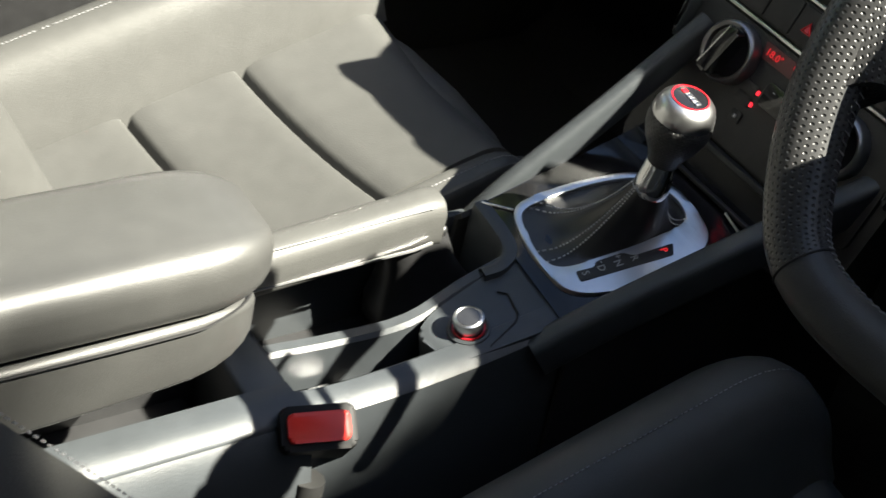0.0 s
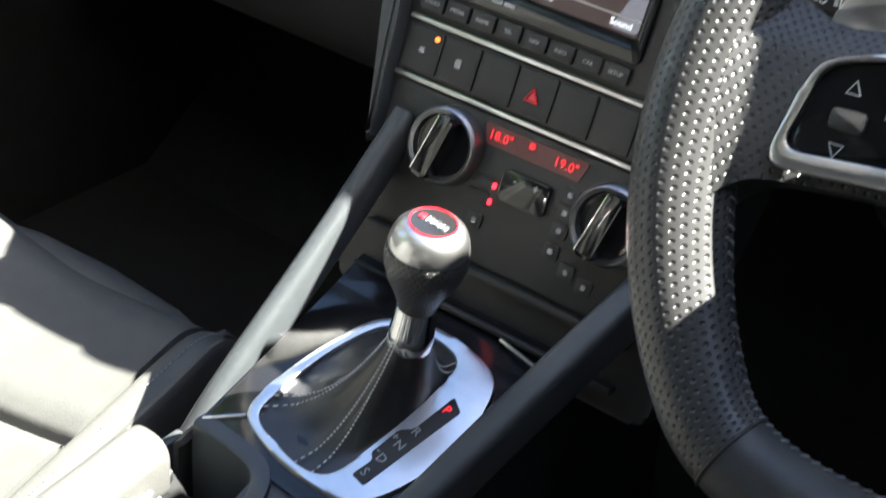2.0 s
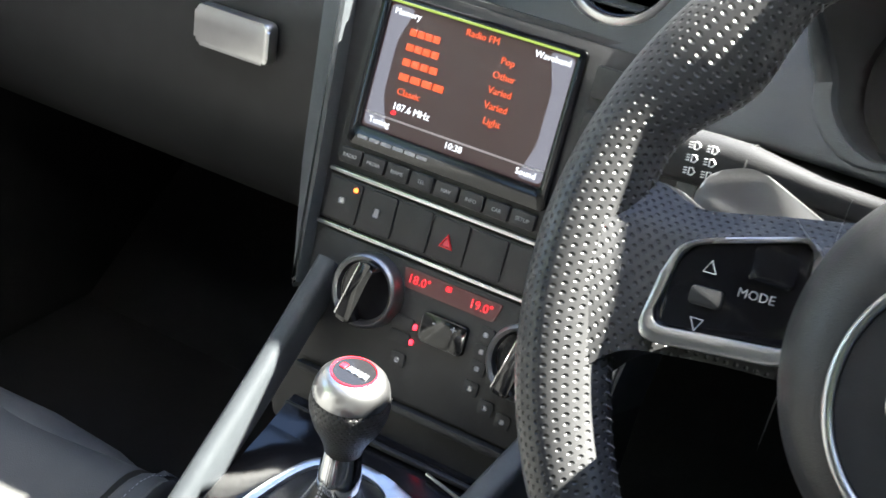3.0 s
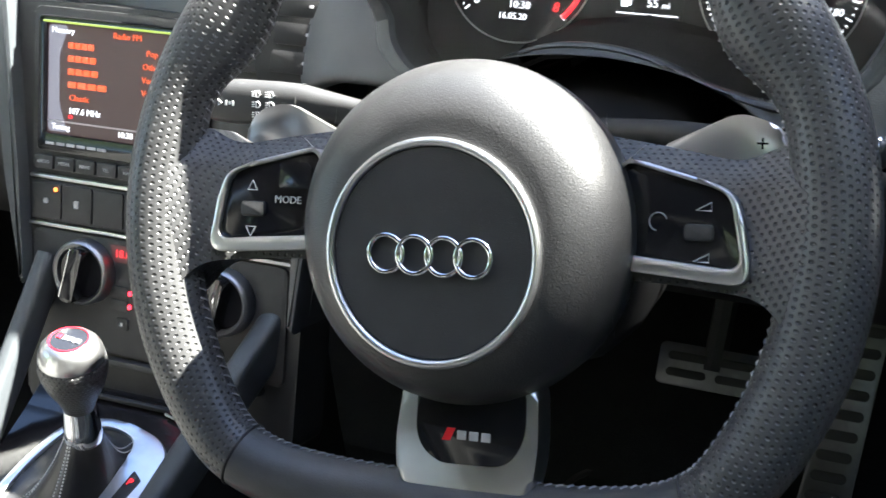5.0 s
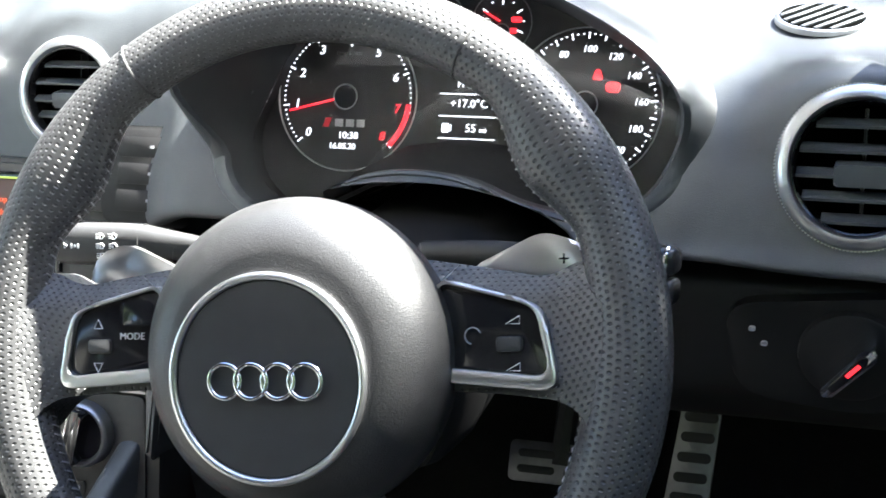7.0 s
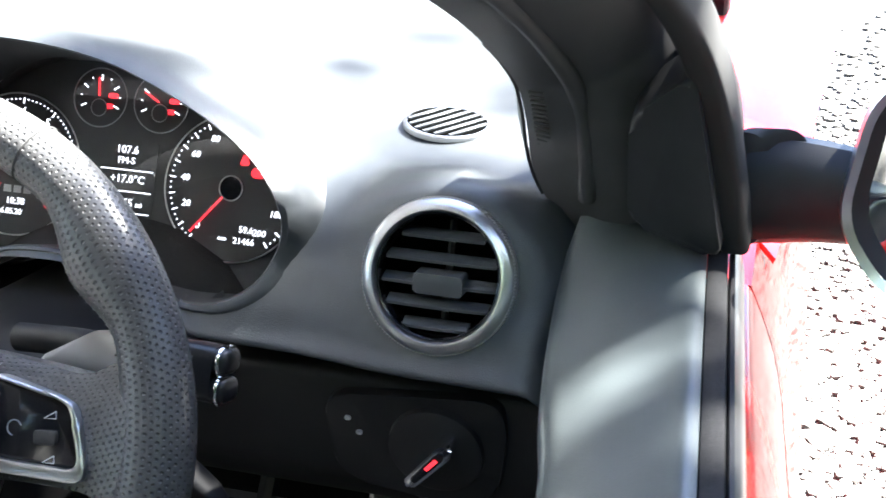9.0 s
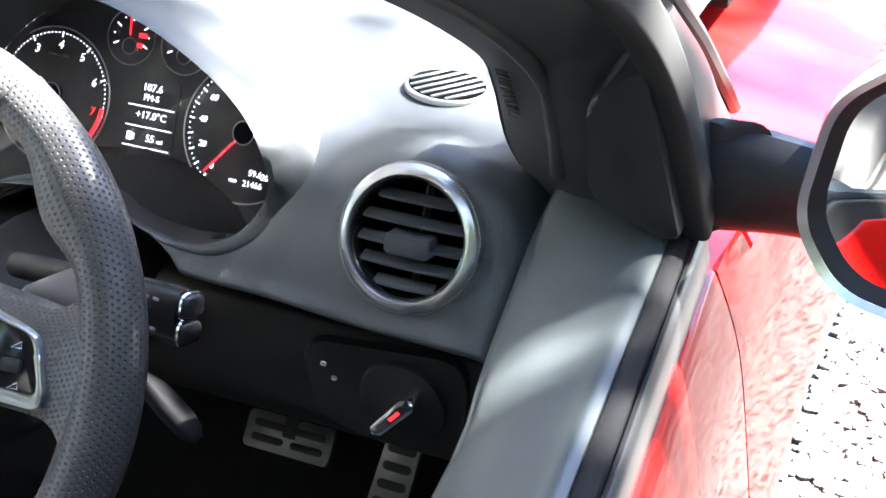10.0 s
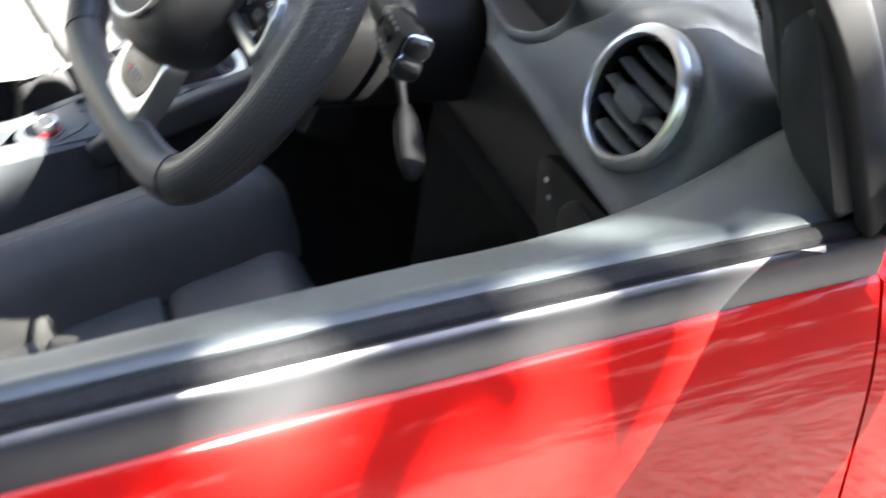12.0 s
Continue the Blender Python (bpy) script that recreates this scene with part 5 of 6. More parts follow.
    part("maker_line", join(*[box(0.008, 0.0022, 0.0004, (-0.112 + 0.0095 * i, 0.0585, 0.0045), 0.0005) for i in range(6)]), GREY_INK, n, "grey printed bars", m=STACK)
    for i, txt in enumerate(("RADIO", "MEDIA", "NAME", "TEL", "NAV", "INFO", "CAR", "SETUP")):
        x = -0.118 + 0.0192 * i
        key = part("key", prism([(q + x, r + 0.0435) for q, r in rounded(0.0175, 0.0105, 0.0015, 3)], 0.0, 0.0042, 0.0007), HARD, n, m=STACK)
        lettering(txt, 0.0036, STACK @ pose(x, 0.0435, 0.0043), GREY_INK, key)
    for j in range(3):
        part("key", prism([(q + 0.0605, r + 0.139 - 0.028 * j) for q, r in rounded(0.048, 0.020, 0.0025, 3)], 0.0, 0.0045, 0.0012), HARD, n, m=STACK)
        part("print", box(0.004, 0.003, 0.0004, (0.070, 0.139 - 0.028 * j, 0.0047), 0.001), GREY_INK, n, m=STACK)
    # climate control
    c = thing("climate_panel", "black climate panel with two silver-ringed knobs and red display", "climate control", (-0.02, 0.27, 0.66))
    part("panel", prism([(x - 0.0165, y - 0.054) for x, y in rounded(0.226, 0.090, 0.006)], -0.006, 0.0, 0.0008), HARD, c, m=STACK)
    for x, v in ((-0.078, -0.037), (0.0455, -0.041)):
        k = part("knob", lathe([(0.0255, 0.0), (0.0252, 0.009), (0.0243, 0.0115), (0.0228, 0.0125), (0.0205, 0.011), (0.019, 0.006), (0.0, 0.006)], 64), DULL_SATIN, c, "silver-ringed knob", m=STACK @ pose(x, v, 0))
        grip = soften([(-0.0065, -0.0215), (0.0065, -0.0215), (0.0052, 0.0215), (-0.0052, 0.0215)], 0.003)
        mk = STACK @ pose(x, v, 0.005) @ Matrix.Rotation(radians(-14), 4, "Z")
        part("dish", lathe([(0.0205, 0.005), (0.020, 0.0075), (0.016, 0.0065), (0.0, 0.0065)], 48), GLOSS, k, "gloss black dish", m=STACK @ pose(x, v, 0))
        part("grip", prism(grip, 0.0, 0.017, 0.0022), GLOSS, k, "gloss black grip", m=mk)
        part("pointer", box(0.0012, 0.040, 0.0016, (-0.0055, 0, 0.0165), 0.0004), CHROME, k, "bright pointer line", m=mk)
    part("display", prism([(x - 0.0195, y - 0.0195) for x, y in soften([(-0.038, 0.0065), (0.038, 0.0065), (0.034, -0.0065), (-0.034, -0.0065)], 0.002)], -0.001, 0.0008), glow("climate_display", (0.5, 0.0, 0.01), 0.012), c, "dim red display", m=STACK)
    lettering("18.0\u00b0", 0.0085, STACK @ pose(-0.044, -0.0195, 0.0012), RED_GLOW, c)
    lettering("19.0\u00b0", 0.0085, STACK @ pose(0.004, -0.0195, 0.0012), RED_GLOW, c)
    part("symbol", box(0.004, 0.0035, 0.0004, (-0.0215, -0.0165, 0.0012), 0.001), RED_GLOW, c, m=STACK)
    part("rocker", prism([(x - 0.0165, y - 0.045) for x, y in rounded(0.034, 0.020, 0.003)], 0.0, 0.004, 0.0012), GLOSS, c, m=STACK)
    lettering("-", 0.008, STACK @ pose(-0.024, -0.040, 0.0042), GREY_INK, c)
    lettering("+", 0.008, STACK @ pose(-0.009, -0.040, 0.0042), GREY_INK, c)
    for y in (-0.049, -0.0595):
        part("indicator_lamp", prism([(q - 0.0385, r + y) for q, r in rounded(0.0026, 0.0038, 0.001)], 0.0, 0.0012), glow("red_lamp", (1.0, 0.02, 0.04), 0.6), c, "red lamp", m=STACK)
        part("key", prism([(q - 0.048, r + y) for q, r in rounded(0.016, 0.0085, 0.0015)], -0.001, 0.001, 0.0005), HARD, c, m=STACK)
    for i, (x, y) in enumerate(((0.013, -0.035), (0.013, -0.0465), (0.013, -0.058), (0.012, -0.072), (0.026, -0.080), (0.040, -0.084), (-0.045, -0.074))):
        part("key", prism([(q + x, r + y) for q, r in rounded(0.011, 0.0095, 0.0015)], -0.001, 0.0012, 0.0006), HARD, c, m=STACK)
        part("print", box(0.0035, 0.0032, 0.0004, (x, y, 0.0014), 0.001), GREY_INK, c, m=STACK)
    # open cubby under it
    part("cubby", join(box(0.20, 0.006, 0.05, (-0.02, -0.105, -0.02), 0.002), box(0.20, 0.006, 0.05, (-0.02, -0.135, -0.02), 0.002)), HARD, s, m=STACK)


centre_stack()


# ---- centre console ----
SLOPE = 0.25
CONS = basis((-0.03, 0.08, 0.54), (1, 0, 0), (0, 1, SLOPE))


def on(x, y):
    """Console plan to the sloping deck's own coordinates."""
    return (x + 0.03, (y - 0.08) * math.hypot(1, SLOPE))


def deck(x, y, up=0.0):
    return (x, y, 0.54 + SLOPE * (y - 0.08) + up)


BOOT = material("black_boot_leather", (0.02, 0.02, 0.021), 0.32, vary=0.2, scale=90, bump=0.3, bump_scale=900)
PALE_THREAD = material("pale_grey_thread", (0.45, 0.45, 0.45), 0.7)


def console():
    c = thing("centre_console", "black plastic centre console with tray and cup recess", "centre console", (-0.03, 0.0, 0.4))
    # gloss deck round the selector
    dk = soften([on(-0.108, 0.070), on(0.030, 0.058), on(0.040, 0.20), on(0.062, 0.31), on(-0.125, 0.31), on(-0.115, 0.20)], 0.006)
    part("deck", prism(dk, -0.02, 0.0, 0.002), GLOSS, c, "gloss black deck", m=CONS)
    # flanks
    for sg, xs in ((1, (0.034, 0.044, 0.06)), (-1, (-0.112, -0.118, -0.13))):
        rows = [[(xs[0], y, 0.54 + SLOPE * (y - 0.08) - 0.006), (xs[0] + 0.006 * sg, y, 0.54 + SLOPE * (y - 0.08) - 0.012), (xs[1], y, 0.45), (xs[2], y, 0.24)] for y in (0.40, 0.31, 0.25, 0.2, 0.15, 0.1, 0.06)]
        part("flank", slab(rows, 0.004), HARD, c, m=None)
    # rear part: rim rails, socket panel, tray
    rail_r = [deck(0.022, 0.062, -0.002), deck(0.020, 0.0, -0.001), deck(0.016, -0.06, 0.002), (0.014, -0.115, 0.503), (0.013, -0.142, 0.506)]
    rows = []
    for x, y, z in spline(rail_r, 4):
        rows.append([(x - 0.020, y, z - 0.034), (x - 0.020, y, z - 0.004), (x - 0.016, y, z), (x - 0.002, y, z), (x + 0.006, y, z - 0.006), (x + 0.010, y, z - 0.03), (x + 0.022, y, z - 0.16), (x + 0.03, y, z - 0.28)])
    part("side_rail", slab(rows, 0.003), SOFT, c)
    panel = soften([on(-0.050, 0.068), on(0.027, 0.058), on(0.018, -0.026), on(-0.020, -0.034), on(-0.032, -0.015), on(-0.044, 0.040)], 0.008)
    part("socket_panel", prism(panel, -0.03, -0.002, 0.003), SOFT, c, m=CONS)
    part("socket_seam", tube([CONS @ Vector((*on(x, y), -0.0015)) for x, y in ((-0.024, 0.036), (-0.018, 0.041), (0.002, 0.037), (0.008, 0.031), (0.018, 0.004))], 0.0009, 6), RUBBER, c)
    # tray
    part("tray_floor", box(0.062, 0.14, 0.01, (-0.026, -0.082, 0.452), 0.003, turn=Matrix.Rotation(math.atan(SLOPE) * 0.5, 4, "X")), HARD, c)
    part("tray_mat", box(0.026, 0.016, 0.002, (-0.022, -0.098, 0.4665), 0.0005), SATIN, c, "ribbed grey mat")
    rows = []
    for x, y, z in spline([deck(-0.048, 0.060, -0.002), deck(-0.044, 0.02, -0.002), deck(-0.036, -0.03, -0.002), deck(-0.045, -0.08, 0.0), (-0.048, -0.138, 0.502)], 4):
        rows.append([(x + 0.005, y, z - 0.04), (x + 0.005, y, z - 0.003), (x + 0.002, y, z), (x - 0.006, y, z), (x - 0.009, y, z - 0.004), (x - 0.010, y, z - 0.06), (x - 0.010, y, z - 0.1)])
    part("divider", slab(rows, 0.002), SOFT, c)
    # cup recess
    rec = spline([deck(-0.110, 0.072, 0.002), deck(-0.075, 0.069, 0.002), deck(-0.056, 0.064, 0.002), deck(-0.046, 0.050, 0.002), deck(-0.047, 0.036, 0.002)], 6)
    rows = []
    for i, (x, y, z) in enumerate(rec):
        a, b = Vector(rec[max(0, i - 1)]), Vector(rec[min(len(rec) - 1, i + 1)])
        t = (b - a).normalized()
        nrm = Vector((t.y, -t.x, 0)).normalized() * -1
        p = Vector((x, y, z))
        rows.append([p + nrm * 0.010 + Vector((0, 0, -0.006)), p + nrm * 0.008, p, p - nrm * 0.003 + Vector((0, 0, -0.002)), p - nrm * 0.004 + Vector((0, 0, -0.02)), p - nrm * 0.002 + Vector((0, 0, -0.10))])
    part("cup_recess", slab(rows, 0.002), SOFT, c)
    part("recess_floor", box(0.09, 0.30, 0.01, (-0.095, -0.06, 0.425), 0.003), HARD, c)
    part("recess_side", box(0.008, 0.34, 0.14, (-0.130, -0.09, 0.445), 0.003), SOFT, c)
    # bridge behind the tray, the rounded shoulder with its seam, and the bin beneath the armrest
    part("bridge", box(0.088, 0.034, 0.10, (-0.038, -0.158, 0.459), 0.004, 3), SOFT, c)
    side = [(-0.012, 0.430), (-0.012, 0.506), (-0.010, 0.509), (0.000, 0.510), (0.010, 0.5085), (0.018, 0.505), (0.0208, 0.5028), (0.0214, 0.5005), (0.0222, 0.5020), (0.026, 0.498), (0.034, 0.484), (0.041, 0.455), (0.047, 0.38), (0.050, 0.26)]
    part("rear_shoulder", slab([[(x, y, z) for x, z in side] for y in (-0.1425, -0.16, -0.20, -0.28, -0.40, -0.56)], 0.003), SOFT, c)
    part("bin_floor", box(0.070, 0.36, 0.01, (-0.045, -0.360, 0.440), 0.002), HARD, c)
    part("bin_side", box(0.006, 0.40, 0.10, (-0.081, -0.340, 0.455), 0.002), HARD, c)
    part("pedestal", box(0.12, 0.60, 0.20, (-0.035, -0.2, 0.33), 0.01), HARD, c)
    # grab bars that run from the deck up to the stack
    for name, pts in (("l", [(-0.126, 0.085, 0.502), (-0.123, 0.115, 0.535), (-0.118, 0.19, 0.60), (-0.115, 0.268, 0.668)]), ("r", [(0.028, 0.040, 0.508), (0.040, 0.09, 0.542), (0.062, 0.18, 0.595), (0.085, 0.268, 0.645)])):
        p = spline(pts, 6)
        rows = []
        for i, q in enumerate(p):
            a, b = Vector(p[max(0, i - 1)]), Vector(p[min(len(p) - 1, i + 1)])
            t = (b - a).normalized()
            sd = t.cross(Vector((0, 0, 1))).normalized()
            tp = sd.cross(t)
            rows.append([Vector(q) + sd * x + tp * y for x, y in rounded(*((0.015, 0.028) if name == "l" else (0.020, 0.032)), 0.006, 4)])
        part("grab_bar", loft(rows, True, True), SOFT, c, "soft black grab bar")
    for x, y0, y1, z in ((-0.02, 0.222, 0.218, 0.004),):
        part("strip", box(0.115, 0.004, 0.004, (-0.006, 0.222, deck(0, 0.222, 0.004)[2]), 0.001), HARD, c)
    part("bright_edge", tube([deck(0.004, 0.2185, 0.004), deck(0.036, 0.2115, 0.004)], 0.0012, 6), SATIN, c, "short bright strip")
    part("bright_edge", tube([deck(-0.108, 0.0745, 0.001), deck(-0.088, 0.090, 0.001)], 0.0010, 6), SATIN, c, "short bright strip")
    return c


console()


def selector():
    g = thing("gear_selector", "automatic gear selector with leather gaiter and silver surround", "gear selector", (-0.03, 0.13, 0.55))
    out = [on(*p) for p in spline([(-0.086, 0.090), (-0.090, 0.117), (-0.083, 0.160), (-0.068, 0.193), (-0.040, 0.205), (-0.014, 0.204), (0.014, 0.196), (0.027, 0.178), (0.033, 0.137), (0.022, 0.097), (0.006, 0.0765), (-0.020, 0.0735), (-0.055, 0.0775)], 5, True)]
    inn = [on(*p) for p in spline([(-0.079, 0.093), (-0.082, 0.117), (-0.076, 0.158), (-0.063, 0.188), (-0.040, 0.197), (-0.022, 0.197), (-0.008, 0.191), (-0.004, 0.178), (-0.004, 0.150), (-0.008, 0.118), (-0.015, 0.087), (-0.030, 0.079), (-0.055, 0.083)], 5, True)]
    part("surround", frame_plate(out, inn, -0.001, 0.0045, 0.0013), SATIN, g, "satin silver surround", m=CONS)
    win = soften([on(-0.0055, 0.0905), on(0.005, 0.088), on(0.019, 0.160), on(0.009, 0.167), on(0.004, 0.135), on(-0.003, 0.130), on(-0.006, 0.108), on(-0.0018, 0.105)], 0.002, 3)
    part("gate_window", prism(win, 0.004, 0.0052, 0.0003), HARD, g, "black gate window", m=CONS)
    tilt = Matrix.Rotation(radians(-8), 4, "Z")
    for tx, x, y, mat in (("P", 0.0115, 0.1565, RED_GLOW), ("R", 0.0065, 0.134, GREY_INK), ("N", 0.0045, 0.121, GREY_INK), ("D", 0.002, 0.108, GREY_INK), ("S", 0.0, 0.0955, GREY_INK), ("+", -0.0015, 0.1245, GREY_INK), ("-", -0.003, 0.112, GREY_INK)):
        lettering(tx, 0.0085, CONS @ pose(*on(x, y), 0.0053) @ tilt, mat, g)
    # gaiter: from the opening to the lever, with folds
    top = Vector((-0.016, 0.152, 0.607))
    n = len(inn)
    rows = []
    for j in range(12):
        t = j / 11
        row = []
        for i, (x, y) in enumerate(inn):
            base = CONS @ Vector((x, y, 0.001))
            a = 2 * math.pi * i / n
            col = top + Vector((0.011 * math.cos(a + 2.5), 0.011 * math.sin(a + 2.5), 0))
            d = (base - top)
            ang = math.atan2(d.y, d.x)
            col = top + Vector((0.012 * math.cos(ang), 0.012 * math.sin(ang), 0))
            k = t ** 0.62
            p = base.lerp(col, k)
            sag = math.sin(math.pi * t) * (0.012 + 0.010 * math.sin(3 * ang + 1.0) + 0.008 * math.sin(7 * ang + 0.6) + 0.004 * math.sin(13 * ang))
            p.z = base.z + (col.z - base.z) * (t ** 1.7) + 0.35 * sag
            row.append(p)
        rows.append(row)
    gaiter = part("gaiter", loft(rows, True), BOOT, g, "black leather gaiter", sharp=70)
    for sx in (2, 4, 30, 33, 54, 57):
        line = []
        for j in range(0, 12):
            p = Vector(rows[j][sx % n])
            line.append(p + Vector((0.0, -0.0012, 0.0018)))
        st = bmesh.new()
        sp = spline(line, 6)
        for i in range(0, len(sp) - 2, 2):
            st = join(st, tube([sp[i], sp[i + 1]], 0.0006, 5))
        tagged(part("stitching", st, PALE_THREAD, gaiter, "grey stitching"), kind="stuff")
    ax = (Vector((-0.008, 0.150, 0.700)) - Vector((-0.018, 0.152, 0.602))).normalized()
    m = basis((-0.0175, 0.1515, 0.600), Vector((1, 0, 0)) - ax * ax.x, Vector((0, 1, 0)) - ax * ax.y)
    m = m @ Matrix.Diagonal((0.92, 0.92, 0.98, 1))
    part("collar", lathe([(0.0145, 0.0), (0.0150, 0.002), (0.0145, 0.012), (0.0130, 0.024), (0.0128, 0.030), (0, 0.030)], 40), CHROME, g, "polished metal collar", m=m)
    kb = lathe([(0.0122, 0.026), (0.0128, 0.032), (0.0165, 0.041), (0.0222, 0.051), (0.0256, 0.061), (0.0264, 0.067), (0.0258, 0.0725), (0.0248, 0.0745), (0, 0.0745)], 56)
    uv = kb.loops.layers.uv.new("map")
    for f in kb.faces:
        for lp in f.loops:
            co = lp.vert.co
            lp[uv].uv = (math.atan2(co.y, co.x) * 0.026, co.z * 1.2)
    part("knob", kb, PERF, g, "perforated leather knob", m=m)
    part("cap", lathe([(0.0248, 0.0738), (0.0252, 0.0758), (0.0243, 0.0800), (0.0222, 0.0848), (0.0192, 0.0880), (0.0160, 0.0897), (0.0150, 0.0901), (0, 0.0901)], 56), SATIN, g, "satin silver cap", m=m)
    part("cap_ring", ring(0.0148, 0.0006, 0.0904, 48, 6), BADGE_RED, g, "red ring", m=m)
    part("cap_disc", lathe([(0.0141, 0.0897), (0.0138, 0.0906), (0, 0.0910)], 40), GLOSS, g, "dark inlay", m=m)
    part("badge", join(*[box(0.0042, 0.005, 0.0005, (-0.002 + 0.0052 * i, 0.0, 0.0912), 0.0006) for i in range(3)]), SATIN, g, "silver badge bars", m=m)
    part("badge", box(0.004, 0.005, 0.0005, (-0.0080, 0, 0.0911), 0.0006), BADGE_RED, g, "red badge bar", m=m)


selector()


def socket():
    s = thing("power_socket", "round chromed lighter plug in the console socket", "lighter plug", (-0.002, -0.006, 0.51))
    m = basis((-0.004, 0.0, 0.5190), (1, 0, 0), (0, 1, SLOPE)) @ Matrix.Scale(0.9, 4)
    part("collar", lathe([(0.0175, -0.004), (0.0175, 0.0012), (0.0155, 0.002), (0.0135, 0.001), (0.0135, -0.006)], 40, True), SOFT, s, "black collar", m=m)
    part("glow_ring", lathe([(0.0134, -0.002), (0.0134, 0.0022), (0.0122, 0.0022), (0.0122, -0.002)], 40, True), BADGE_RED, s, "red translucent ring", m=m)
    part("plug", lathe([(0.0112, -0.01), (0.0112, 0.003), (0.0120, 0.0055), (0.0128, 0.008), (0.0129, 0.0115), (0.0122, 0.0142), (0.0104, 0.0150), (0.0096, 0.0142), (0, 0.0142)], 48), SATIN, s, "satin plug", m=m)
    part("cap_disc", lathe([(0.0094, 0.0138), (0.0092, 0.0148), (0, 0.0152)], 40), PEDAL, s, "dull metal cap", m=m)


socket()


def handbrake():
    h = thing("handbrake", "leather-wrapped handbrake lever lying beside the passenger seat", "handbrake", (-0.09, -0.05, 0.54))
    line = spline([(-0.085, -0.34, 0.530), (-0.087, -0.22, 0.540), (-0.088, -0.12, 0.546), (-0.090, -0.03, 0.552), (-0.092, 0.005, 0.553), (-0.093, 0.022, 0.550)], 6)
    rows = []
    k = len(line)
    for i, q in enumerate(line):
        e = i / (k - 1)
        end = min(1.0, ((1 - e) / 0.05) ** 0.5) if e > 0.95 else 1.0
        rows.append([(q[0] + x * max(0.35, end), q[1], q[2] + y * max(0.45, end)) for x, y in rounded(0.032, 0.046 - 0.008 * (1 - e), 0.013, 5)])
    part("grip", loft(rows, True, True), LEATHER, h, "black leather grip")
    part("button", box(0.010, 0.016, 0.012, (-0.086, 0.018, 0.541), 0.004, 3), SATIN, h, "silver button")
    part("trim_line", tube([(-0.0725, -0.16 + 0.03 * i, 0.5375 + 0.0006 * i) for i in range(6)] + [(-0.073, 0.006, 0.543)], 0.0014, 6), SATIN, h, "bright trim line")
    st = bmesh.new()
    for i in range(52):
        y = -0.16 + 0.0032 * i
        st = join(st, tube([(-0.0765, y, 0.568 + 0.006 * (y + 0.12) / 0.13), (-0.0765, y + 0.0021, 0.568 + 0.006 * (y + 0.12) / 0.13)], 0.0005, 5))
    tagged(part("stitching", st, STITCH, h, "grey stitching"), kind="stuff")
    rows = []
    for j in range(7):
        t = j / 6
        cz, cy = 0.548 - 0.09 * t, 0.02 + 0.030 * t
        w, d = 0.034 + 0.012 * t, 0.04 + 0.05 * t
        bul = 0.004 * math.sin(t * 9)
        rows.append([(-0.098 + x, cy - 0.02 + y, cz + 0.15 * y) for x, y in rounded(w + bul, d + bul, 0.015, 4)])
    part("gaiter", loft(rows, True, True), BOOT, h, "black leather gaiter")


handbrake()


ARM_LEATHER = material("worn_armrest_leather", (0.040, 0.040, 0.039), 0.40, vary=0.12, scale=60, bump=0.3, bump_scale=1000, spec=0.42)


def armrest():
    a = thing("armrest", "padded black leather centre armrest with stitched lid", "armrest", (-0.01, -0.4, 0.55))
    # lid and lower shell with round front corners
    def shell_rows(y0, z0, wide, high, r, lift):
        rows = []
        for k in range(19):
            e = k / 18
            y = -0.66 + (y0 + 0.66) * (1 - (1 - e) ** 1.8) if k else -0.66
            q = max(0.0, (y - (y0 - 0.055)) / 0.055)
            s = math.sqrt(max(0.0, 1 - q * q * 0.93))
            h = high * (1 - 0.35 * q * q * q)
            up = lift * max(0.0, (y + 0.42) / 0.25) ** 2
            rows.append([(-0.023 + x * (0.45 + 0.55 * s), y, z0 + up + z * (h - up) / high) for x, z in rounded(wide, high, r, 5)])
        return rows

    part("lid", loft(shell_rows(-0.180, 0.641, 0.100, 0.050, 0.018, 0.0), True, True), ARM_LEATHER, a, "padded leather lid")
    part("base", loft(shell_rows(-0.187, 0.588, 0.097, 0.055, 0.007, 0.012), True, True), ARM_LEATHER, a, "padded lower shell")
    part("hinge", box(0.06, 0.05, 0.10, (-0.02, -0.60, 0.54), 0.01), HARD, a)
    part("piping", tube(spline([(0.0275, -0.62, 0.6155), (0.0275, -0.40, 0.6155), (0.0275, -0.257, 0.6155), (0.024, -0.222, 0.6155), (0.008, -0.192, 0.6155), (-0.02, -0.185, 0.6155)], 5), 0.0009, 6), BOOT, a)


armrest()


def buckle():
    b = thing("belt_buckle", "seat belt buckle with a red release button", "belt buckle", (0.03, -0.14, 0.50))
    m = basis((0.035, -0.142, 0.508), (0.014, 0.038, 0.004), (-0.02, 0.008, 0.016))
    part("housing", prism(rounded(0.050, 0.030, 0.005), -0.055, 0.004, 0.003), MATT, b, m=m)
    part("release_button", prism(rounded(0.041, 0.020, 0.004), 0.0, 0.0075, 0.0025), material("red_plastic", (0.75, 0.03, 0.02), 0.3, vary=0.05), b, "red release button", m=m)
    part("stalk", tube([(0.035, -0.142, 0.46), (0.045, -0.15, 0.40), (0.05, -0.16, 0.30)], 0.012, 10), RUBBER, b)


buckle()


# ---- seats ----
def cushion_z(y):
    return 0.50 - 0.3 * (0.2 - y)


